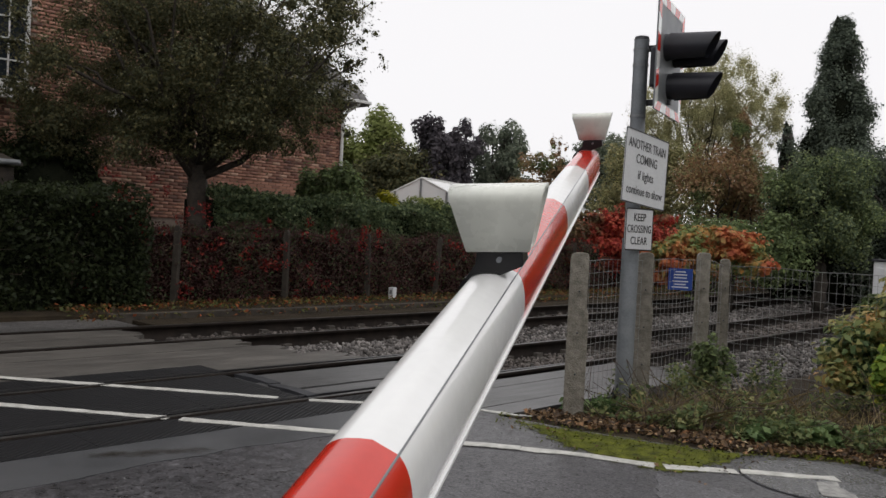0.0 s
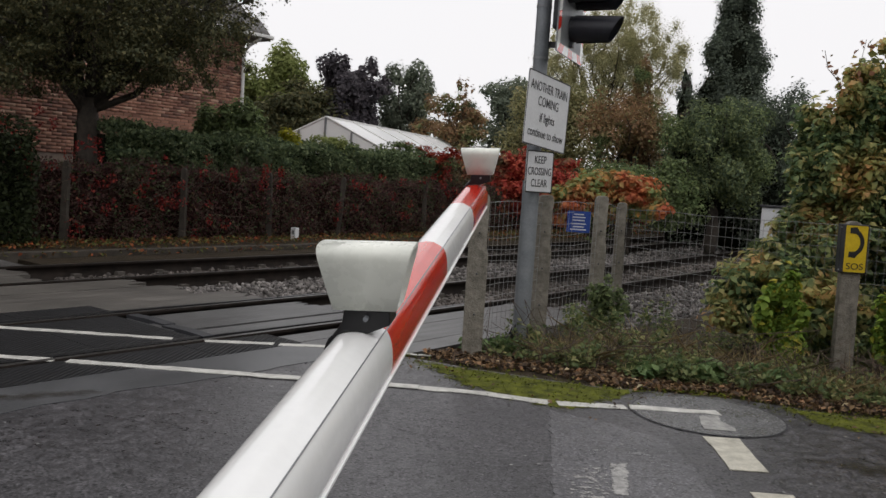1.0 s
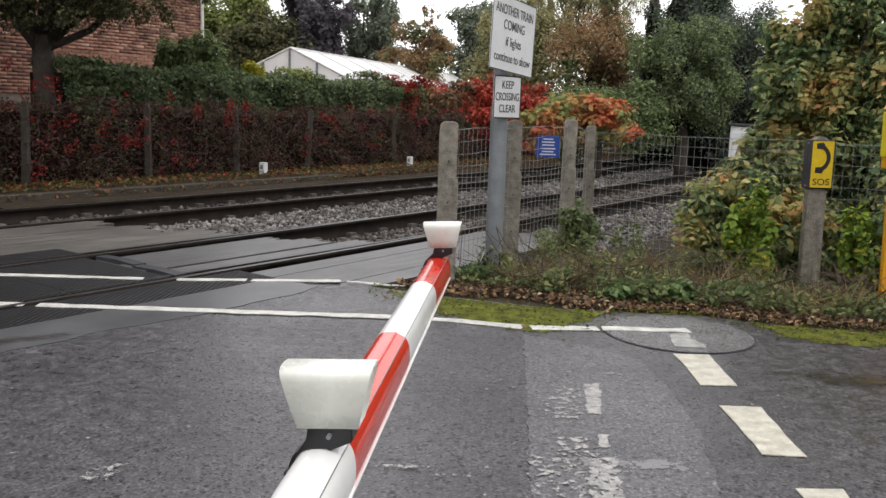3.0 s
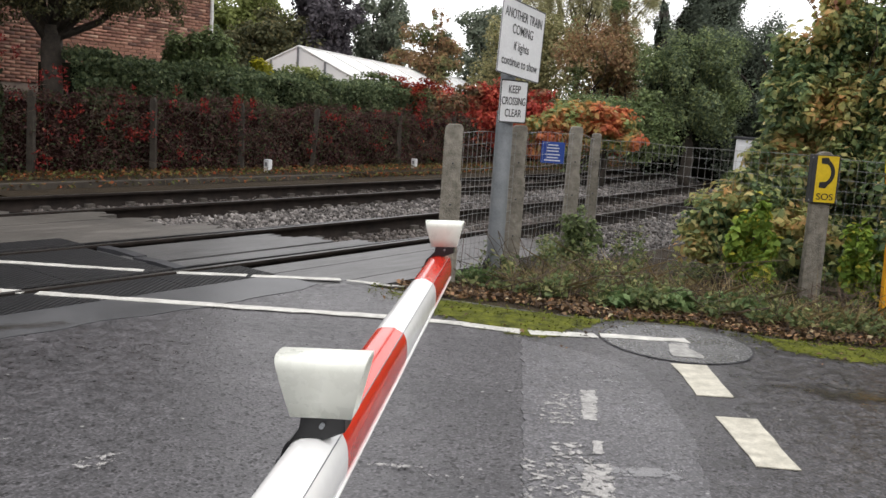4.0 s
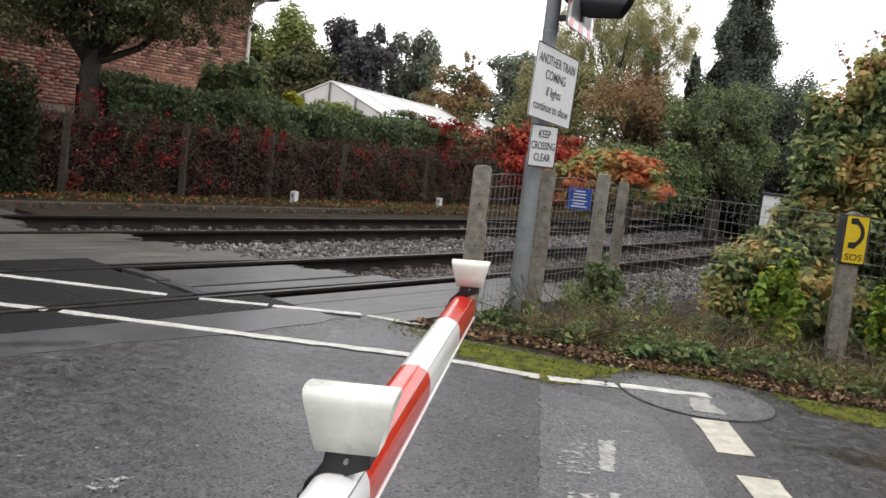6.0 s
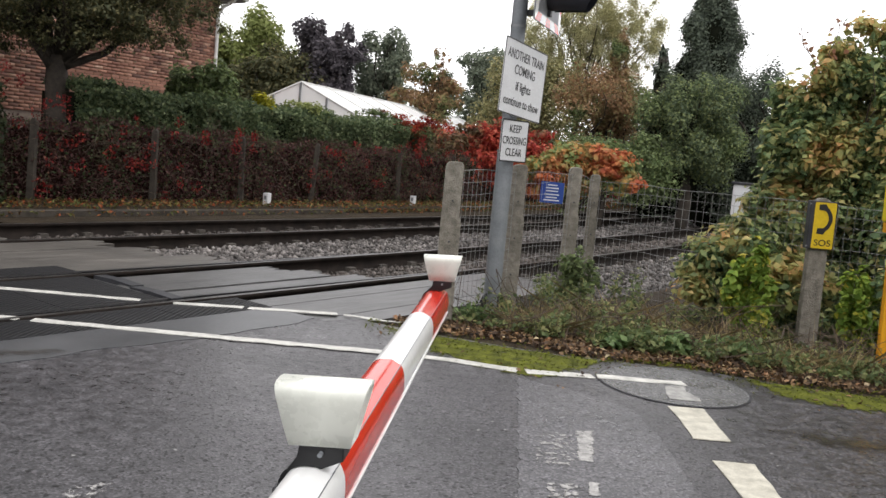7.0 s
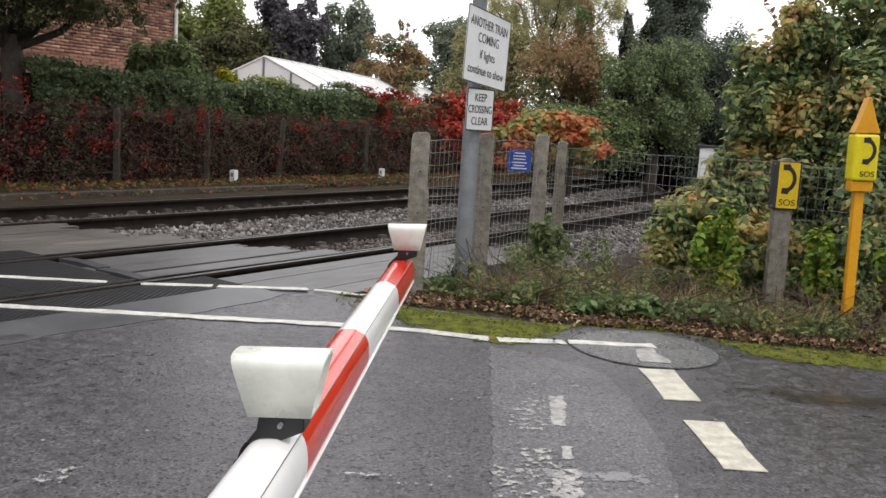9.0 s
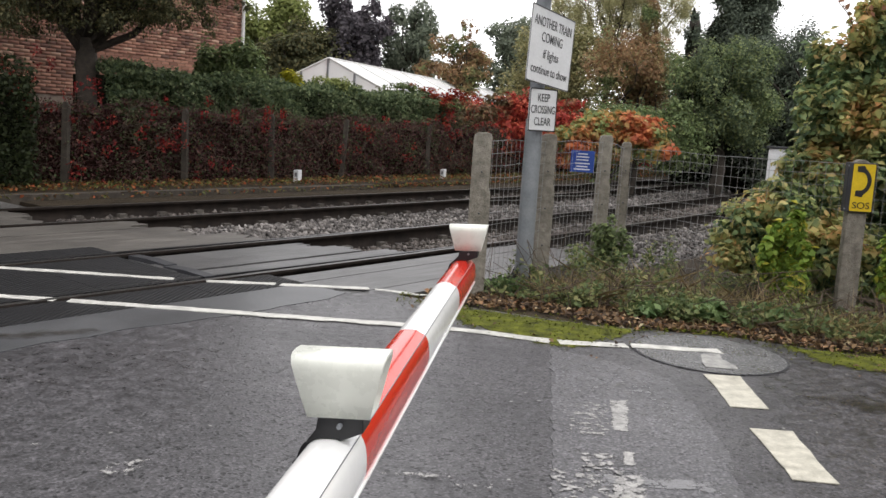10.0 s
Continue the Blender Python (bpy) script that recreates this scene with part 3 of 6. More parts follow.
def build_crossing():
    strip("ballast_bed", -13.0, -4.15, -18, 90, -0.215, 0.06, BALLAST_BED, "bed of grey ballast under the tracks", "ballast", 60)
    for i in range(4):
        n0 = -5.76 + 0.29 * i
        strip("pavement_near_rail", n0, n0 + 0.287, 5.15, 9.4 - (0.0, 0.1, 0.25, 0.1)[i], -0.012 - 0.003 * (i % 2), 0.16, BOARD, "weathered grey timber beside the running rail", "pavement", jag=0.1, seed=40 + i)
    edge = [on_track(-18 + 23.1 * i / 60, -4.83 + 0.045 * math.sin(i * 0.9) + 0.02 * math.sin(i * 2.7))[:2] for i in range(61)]
    inner = [on_track(-18 + 23.1 * i / 20, -5.84)[:2] for i in range(21)]
    tagged(part("road_edge", slab(ragged(edge + inner[::-1], 0.008, 31), 0.004, 0.16), SMOOTH_TAR), "smooth wet tarmac up to the crossing mats", "road", kind="structure")
    for i, (n0, n1, a1, z) in enumerate(((-6.40, -6.0, 7.4, -0.016), (-6.82, -6.415, 6.95, -0.004), (-7.24, -6.835, 6.75, -0.02))):
        strip("pavement_board", n0, n1, -18, a1, z, 0.16, BOARD, "weathered grey timber between the rails with a splintered end", "pavement", jag=0.1, seed=5 + i)
    for i, (n0, n1, a1) in enumerate(((-9.55, -8.95, 5.95), (-8.946, -8.2, 6.1), (-8.196, -7.45, 6.5))):
        strip("pavement_between_tracks", n0, n1, -18, a1, -0.008 - 0.003 * (i % 2), 0.16, CONC_WARM, "brown grey worn paving between the tracks, broken end", "pavement", jag=0.16, seed=60 + i)
    for i, (n0, n1, a1) in enumerate(((-10.99, -10.37, 5.25), (-10.366, -9.74, 5.12))):
        strip("pavement_far_track", n0, n1, -18, a1, -0.01 - 0.003 * i, 0.16, CONC_WARM, "brown grey worn paving between the far rails", "pavement", jag=0.1, seed=70 + i)
    far = [on_track(-18, -11.15)[:2], on_track(5.6, -11.15)[:2], on_track(5.6, -11.9)[:2], (-30, 12.5), (-70, 10), (-70, -30)]
    tagged(part("road_far_side", slab(far, -0.002, 0.18), ASPHALT_OLD), "old pale asphalt road beyond the tracks", "road", kind="structure")
    # ribbed rubber mats beside and between the rails of the near track
    for n0, n1, a1 in ((-5.37, -5.84, 5.1), (-6.0, -7.28, 4.5), (-7.44, -7.9, 4.6)):
        root = group_root("crossing_mat")
        a = a1
        while a > -9:
            p = [on_track(a, n0)[:2], on_track(a, n1)[:2], on_track(a - 0.895, n1)[:2], on_track(a - 0.895, n0)[:2]]
            part("mat_panel", slab(p, 0.0065, 0.05), RUBBER, root)
            a -= 0.9
        tagged(root, "black ribbed rubber level crossing mats beside the rail", "crossing mat", "crossing mats")
    # angled end plates of the mats
    for n0, n1, a in ((-6.02, -6.62, 4.55), (-6.66, -7.26, 4.6)):
        root = group_root("mat_end_ramp", Matrix.Translation(on_track(a, (n0 + n1) / 2)))
        w = abs(n1 - n0)
        m = Matrix.Rotation(math.atan2(U2[1], U2[0]), 4, "Z") @ Matrix.Rotation(radians(90), 4, "Z").inverted()
        bm = prism([(-w / 2, -0.02), (w / 2, -0.02), (w / 2, 0.012), (0.0, 0.022), (-w / 2, 0.012)], 0.12, m)
        part("ramp_plate", bm, DARK_STEEL, root)
        tagged(root, "dark steel end ramp of the crossing mats", "ramp")
    prof = [(-0.07, -0.205), (0.07, -0.205), (0.07, -0.18), (0.012, -0.15), (0.012, -0.035), (0.034, -0.025), (0.036, 0.004), (0.028, 0.012), (-0.028, 0.012), (-0.036, 0.004), (-0.034, -0.025), (-0.012, -0.035), (-0.012, -0.15), (-0.07, -0.18)]
    for n in RAILS:
        sts = list(np.linspace(-18, 40, 50)) + list(np.linspace(44, 90, 12))
        k = len(prof)
        v, f, ft = [], [], []
        for i, a in enumerate(sts):
            for x, z in prof:
                v.append(on_track(a, n + x, z))
            if i:
                for j in range(k):
                    q = ((i - 1) * k + j, (i - 1) * k + (j + 1) % k, i * k + (j + 1) % k, i * k + j)
                    (ft if j == 7 else f).append(q)
        rail = group_root("rail")
        link("rail_web", fast_mesh("rail_web", v, f), RAIL_SIDE, rail)
        link("rail_head", fast_mesh("rail_head", v, ft), RAIL_TOP, rail, "worn shiny running surface")
        tagged(rail, "rusty steel rail with a dull worn head", "rail", "running rails")
    # black strip that paints the shaded gap beside each rail where the paving runs up to it
    for n in RAILS[:2]:
        bm = slab([on_track(-18, n - 0.085)[:2], on_track(9, n - 0.085)[:2], on_track(9, n - 0.037)[:2], on_track(-18, n - 0.037)[:2]], 0.0075, 0.02)
        tagged(part("gap_shade", bm, BLACK), "black strip in place of the shaded flangeway groove beside the rail", "groove", kind="structure")
    me = bpy.data.meshes.new("sleeper")
    bm = box((2.6, 0.25, 0.16), Matrix.Translation((0, 0, -0.27)), 0.015, 1)
    for x in (-0.72, 0.72):
        for s in (-0.11, 0.11):
            box((0.08, 0.12, 0.05), Matrix.Translation((x + s, 0, -0.16)), bm=bm)
    bm.to_mesh(me), bm.free()
    me.materials.append(SLEEPER)
    for c, a0 in ((-6.64, 7.6), (-10.35, 6.2)):
        for i in range(58):
            a = a0 + i * 0.66
            ob = new("sleeper", me)
            x, y, _ = on_track(a, c)
            ob.matrix_basis = Matrix.Translation((x, y, 0.02)) @ Matrix.Rotation(math.atan2(N2[1], N2[0]) + 0.0037 * a, 4, "Z")
            tagged(ob, "weathered sleeper with rail chairs, bedded in ballast", "sleeper", "sleepers")


def build_ballast():
    """Loose crushed stone over the track bed: grey beside the tracks, browner and darkened for shade between the rails.
    """
    ico = bmesh.new()
    bmesh.ops.create_icosphere(ico, subdivisions=1, radius=1.0)
    base = np.array([v.co[:] for v in ico.verts])
    tri = np.array([[v.index for v in f.verts] for f in ico.faces])
    ico.free()

    def stones(name, zones, stops, label):
        V, F, k = [], [], 0
        for n0, n1, a0, a1, cnt in zones:
            a = a0 + (a1 - a0) * RNG.random(cnt) ** 1.6
            n = RNG.uniform(n0, n1, cnt)
            for i in range(cnt):
                s = RNG.uniform(0.014, 0.044) * (1 + max(0, a[i] - 12) * 0.03)
                sh = base * (0.5 + 0.8 * RNG.random((12, 1))) * s * RNG.uniform(0.55, 1.35, 3)
                th = RNG.uniform(0, 6.28)
                c, d = math.cos(th), math.sin(th)
                sh = sh @ np.array(((c, -d, 0), (d, c, 0), (0, 0, 1)))
                V.append(sh + np.array(on_track(a[i], n[i], -0.2 + RNG.uniform(0, 0.05))))
                F.append(tri + k)
                k += 12
        m, nn, l, b = shader(name)
        geo = nn.new("ShaderNodeNewGeometry")
        c = ramp(nn, l, geo.outputs["Random Per Island"], stops)
        l.new(mixed(nn, l, 0.5, c, ramp(nn, l, noise_node(nn, l, 40, 4), [(0.3, (0.5, 0.5, 0.5)), (0.7, (1.1, 1.1, 1.1))]), "MULTIPLY"), b.inputs["Base Color"])
        b.inputs["Roughness"].default_value = 0.7
        tagged(link(name, fast_mesh(name, np.concatenate(V), np.concatenate(F)), m), label, "ballast", kind="stuff")

    stones("ballast_stones", ((-5.75, -4.2, 9.3, 26, 5000), (-9.5, -7.5, 6.6, 30, 13000)),
           [(0.0, (0.03, 0.026, 0.024)), (0.5, (0.1, 0.089, 0.082)), (0.85, (0.2, 0.182, 0.17)), (1.0, (0.34, 0.315, 0.295))], "grey crushed stone ballast beside the rails")
    # darker copy of the stones; the shade between the rails is in their colour
    stones("shaded_ballast", ((-7.25, -6.03, 6.4, 26, 4500), (-10.95, -9.75, 5.9, 30, 3000), (-12.0, -11.2, 6.0, 30, 1500)),
           [(0.0, (0.03, 0.024, 0.02)), (0.6, (0.085, 0.07, 0.06)), (1.0, (0.18, 0.155, 0.14))], "brown ballast between the rails, darkened for the shade there")


def line_quad(p, q, w):
    (x0, y0), (x1, y1) = p, q
    d = math.hypot(x1 - x0, y1 - y0)
    ox, oy = -(y1 - y0) / d * w / 2, (x1 - x0) / d * w / 2
    return [(x0 - ox, y0 - oy), (x1 - ox, y1 - oy), (x1 + ox, y1 + oy), (x0 + ox, y0 + oy)]


def marking(name, outline, mat, label, seed, top=0.006, rag=0.008):
    return tagged(part(name, slab(ragged(outline, rag, seed), top, 0.005), mat), label, "road marking", "road markings")


def film_layer(name, outline, top, cover, mat, step=0.04, fade=0.12):
    """A thin flat layer inside an outline, on a fine grid whose cover falls off towards the rim."""
    P = np.array(outline, float)
    Q = np.roll(P, -1, 0)
    xs = np.arange(P[:, 0].min() - step, P[:, 0].max() + step, step)
    ys = np.arange(P[:, 1].min() - step, P[:, 1].max() + step, step)
    gx, gy = np.meshgrid(xs, ys)
    p = np.c_[gx.ravel(), gy.ravel()]
    e = Q - P
    t = np.clip(((p[:, None] - P) * e).sum(2) / (e * e).sum(1), 0, 1)
    d = np.linalg.norm(p[:, None] - (P + t[..., None] * e), axis=2).min(1)
    over = (P[:, 1] > p[:, 1:2]) != (Q[:, 1] > p[:, 1:2])
    cut = P[:, 0] + (p[:, 1:2] - P[:, 1]) / np.where(e[:, 1] == 0, 1e-9, e[:, 1]) * e[:, 0]
    inside = (over & (p[:, :1] < cut)).sum(1) % 2 == 1
    val = np.where(inside, np.clip(d / fade, 0, 1), -1.0)
    w, h = len(xs), len(ys)
    i = np.arange(w * h).reshape(h, w)
    f = np.stack([i[:-1, :-1], i[:-1, 1:], i[1:, 1:], i[1:, :-1]], -1).reshape(-1, 4)
    f = f[(val[f] > 0).any(1)]
    used = np.unique(f)
    back = np.zeros(w * h, int)
    back[used] = np.arange(len(used))
    me = fast_mesh(name, np.c_[p[used], np.full(len(used), top)], back[f])
    at = me.attributes.new("cover", "FLOAT", "POINT")
    v = np.where(val[used] < 0, 0.0, val[used])
    at.data.foreach_set("value", (0.5 * v * cover + np.where(v > 0, 0.0, -0.3)).astype(np.float32))
    return link(name, me, mat)


def build_markings():
    long_lines = [((-12, 5.28), (-3.2, 5.88)), ((-3.12, 5.885), (-0.6, 6.01)), ((-0.6, 6.01), (-0.1, 5.99)), ((-0.1, 5.99), (0.33, 5.88)), ((0.38, 5.88), (0.85, 5.94)), ((0.87, 5.945), (1.48, 5.985)),
                  ((-12, 6.2), (-2.78, 6.95)), ((-2.5, 6.97), (-1.95, 7.08)), ((-1.9, 7.09), (-1.18, 7.22))]
    for i, (p, q) in enumerate(long_lines):
        top = 0.0105 if p[0] < -1.9 else 0.0075
        top = 0.013 if i == 5 else top
        marking("road_line", line_quad(p, q, 0.105 if i < 6 else 0.095), PAINT, "worn white painted edge line on wet asphalt", i, top)
    marking("road_line", line_quad((-1.12, 7.2), (-0.62, 7.14), 0.05), PAINT, "thin broken end of a white edge line", 21, 0.006, 0.014)
    for i, (y0, y1) in enumerate(((5.375, 4.75), (4.395, 3.74), (3.40, 2.75), (2.40, 1.75))):
        q = [(1.245 + 0.035 * i, y0), (1.472 + 0.02 * i, y0 + 0.01), (1.466 + 0.02 * i, y1 + 0.01), (1.262 + 0.033 * i, y1)]
        marking("road_dash", q, PAINT_CREAM, "cream white thick painted dash across the side road", 40 + i, 0.007, 0.005)
    marking("road_dash", [(1.30, 5.9), (1.46, 5.88), (1.47, 5.5), (1.28, 5.5)], PAINT_WORN, "worn dash painted over the steel cover", 55, 0.013, 0.02)
    patch = [(0.31, 5.7), (0.75, 5.45), (1.0, 5.2), (1.07, 4.6), (1.08, 3.98), (1.0, 3.3), (0.98, 2.2), (0.95, 0.5), (0.2, 0.5), (0.24, 3.2), (0.28, 4.6)]
    tagged(part("road_patch", slab(ragged(patch, 0.006, 77, 0.05), 0.004, 0.01), ASPHALT_SMOOTH), "smoother grey asphalt patch with remains of white paint", "road patch", kind="structure")
    # what is left of old white lettering on the patch
    scraps = [([(0.56, 4.68), (0.74, 4.75), (0.68, 4.14), (0.52, 4.14)], 1.0), ([(0.34, 4.55), (0.62, 4.66), (0.6, 4.05), (0.30, 4.02)], 0.72), ([(0.55, 3.92), (0.67, 3.94), (0.65, 3.70), (0.53, 3.70)], 1.2),
              ([(0.34, 3.88), (0.58, 3.9), (0.56, 3.62), (0.34, 3.60)], 0.8), ([(0.46, 3.62), (0.68, 3.7), (0.64, 3.12), (0.42, 3.12)], 0.92), ([(0.20, 3.66), (0.62, 3.72), (0.6, 3.0), (0.16, 3.0)], 0.72),
              ([(0.20, 3.0), (0.66, 3.05), (0.6, 2.3), (0.18, 2.3)], 0.8), ([(0.30, 5.0), (0.60, 5.0), (0.60, 5.06), (0.32, 5.05)], 1.15), ([(0.5, 5.02), (0.6, 5.03), (0.58, 5.2), (0.5, 5.18)], 0.8),
              ([(-0.55, 3.42), (-0.15, 3.5), (-0.1, 3.36), (-0.52, 3.32)], 0.74), ([(-0.20, 3.38), (0.06, 3.44), (0.06, 3.30), (-0.2, 3.28)], 0.8), ([(-1.55, 3.3), (-1.32, 3.35), (-1.36, 3.05), (-1.6, 3.05)], 0.72), ([(-1.95, 3.38), (-1.8, 3.4), (-1.82, 3.28), (-1.95, 3.28)], 0.8)]
    for i, (q, cover) in enumerate(scraps):
        tagged(film_layer("worn_marking", q, 0.0064 + 0.0004 * i, cover + 0.15, WORN, 0.015, 0.05), "flaking remains of white road paint", "road marking", "road markings")
    tagged(film_layer("surface_film", [(0.40, 3.68), (1.02, 3.70), (1.0, 3.46), (0.42, 3.44)], 0.0056, 1.05, SCREED, 0.02, 0.08), "pale smooth worn streak across the asphalt patch", "road patch", kind="structure")
    tagged(film_layer("surface_film", [(0.34, 4.95), (0.95, 5.25), (1.03, 4.7), (1.0, 4.2), (0.75, 4.2), (0.74, 4.75), (0.36, 4.68)], 0.0056, 0.8, SCREED, 0.02, 0.1), "pale smooth worn streak across the asphalt patch", "road patch", kind="structure")
    pud = [(1.5, 5.2), (1.9, 5.33), (2.6, 5.3), (3.3, 5.1), (3.2, 4.7), (2.4, 4.62), (1.9, 4.75), (1.55, 5.0)]
    tagged(film_layer("puddle", pud, 0.0035, 1.0, PUDDLE, 0.05, 0.35), "shallow muddy puddle on the asphalt", "puddle", kind="structure")
    dark = [(-3.3, 4.9), (-2.75, 5.3), (-2.25, 5.45), (-2.2, 5.2), (-2.7, 4.75), (-3.2, 4.5)]
    tagged(film_layer("puddle", dark, 0.0085, 0.9, PUDDLE, 0.05, 0.3), "dark damp stain on the tarmac", "puddle", kind="structure")
    # steel cover set flush in the road
    cov = group_root("manhole_cover", Matrix.Translation((1.39, 5.93, 0)))
    part("cover_plate", tube(0.5, 0.5, 0.0075, 64), STEEL_PLATE, cov)
    bm = bmesh.new()
    bmesh.ops.create_circle(bm, segments=64, radius=0.515)
    r = bmesh.ops.extrude_edge_only(bm, edges=list(bm.edges))
    for v in [x for x in r["geom"] if isinstance(x, bmesh.types.BMVert)]:
        v.co *= 0.5 / 0.515
    bmesh.ops.translate(bm, vec=(0, 0, 0.0055), verts=bm.verts)
    part("cover_rim", bm, DARK_STEEL, cov)
    tagged(cov, "large round wet chequered steel cover in the road", "manhole cover")


def build_moss():
    """Moss that creeps over the road's edge and thins out into the asphalt."""
    X = [-1.2, -0.9, -0.4, 0.1, 0.35, 0.6, 0.85, 1.25, 1.75, 1.95, 2.4, 3.0, 6.5]
    LO = [7.0, 6.7, 5.95, 5.6, 5.5, 5.5, 5.85, 6.40, 6.32, 5.75, 5.55, 5.5, 5.4]
    HI = [7.2, 7.24, 7.05, 6.9, 6.85, 6.8, 6.75, 6.7, 6.66, 6.6, 6.5, 6.45, 6.3]
    rim = list(zip(X, LO)) + list(zip(X[::-1], HI[::-1]))
    tagged(film_layer("moss_strip", rim, 0.0046, 1.12, MOSS, 0.035, 0.32), "olive green moss along the road edge", "moss", kind="stuff")
    g = np.random.default_rng(4)
    k = 2600
    x = g.uniform(-0.9, 5.5, k)
    y = np.interp(x, X, LO) + (np.interp(x, X, HI) - np.interp(x, X, LO)) * g.beta(3.0, 1.8, k)
    tagged(link("moss_tufts", leaf_mesh("moss_tufts", np.c_[x, y, np.full(k, 0.010)], 0.02, flat=0.6), MOSS_TUFT), "small tufts of green moss", "moss", kind="stuff")
    # single leaves, clods and twigs strewn over the moss and the road's edge
    k = 260
    x = g.uniform(-0.8, 5.5, k)
    y = np.interp(x, X, LO) - 0.1 + (np.interp(x, X, HI) - np.interp(x, X, LO) + 0.1) * g.random(k) ** 0.6
    tagged(link("strewn_leaves", leaf_mesh("strewn_leaves", np.c_[x, y, np.full(k, 0.014)], 0.038, flat=1.2), L_LITTER), "single fallen leaves on the moss", "leaf litter", kind="stuff")


# ---------------------------------------------------------------- barrier


def boom_ring(s):
    """The boom's section at s metres from the hinge: a tall rounded tube with a flat cut between its crown and the seam."""
    k = 1.0 + 0.0103 * (2.6 - s)
    out = []
    for i in range(40):
        a = 6.28318 * i / 40
        c, d = math.cos(a), math.sin(a)
        out.append([0.0378 * k * math.copysign(abs(c) ** 0.72, c), 0.0472 * k * math.copysign(abs(d) ** 0.80, d)])
    (x0, z0), (x1, z1) = out[5], out[9]
    for i in range(6, 9):
        t = (i - 5) / 4
        out[i] = [x0 + (x1 - x0) * t, z0 + (z1 - z0) * t]
    return [(x - 0.0165, z - 0.022) for x, z in out]


def lamp_hood(s, x0, z0, k):
    """Tapered shell, open at its two ends, wider at its rounded top."""
    bm = bmesh.new()
    t, b, h = 0.0665 * k, 0.044 * k, 0.0895 * k
    prof = [(-0.028, 0.0), (-0.0325, 0.3), (-0.0355, 0.6), (-0.0365, 0.78), (-0.0345, 0.88), (-0.029, 0.95), (-0.02, 0.985), (0.0, 1.0), (0.02, 0.985), (0.029, 0.95), (0.0345, 0.88), (0.0365, 0.78), (0.0355, 0.6), (0.0325, 0.3), (0.028, 0.0)]
    shells = []
    for wall in (1.0, 0.9):
        rows = []
        for side in (-1, 1):
            rows.append([bm.verts.new((x0 + side * (b + (t - b) * z), s + y * wall * k, z0 + h * (z * wall + (1 - wall) * 0.4))) for y, z in prof])
        shells.append(rows)
        for j in range(len(prof)):
            q = (j + 1) % len(prof)
            bm.faces.new((rows[0][j], rows[0][q], rows[1][q], rows[1][j]))
    for side in (0, 1):
        A, B = shells[0][side], shells[1][side]
        for j in range(len(prof)):
            q = (j + 1) % len(prof)
            bm.faces.new((A[j], A[q], B[q], B[j]))
    return bm


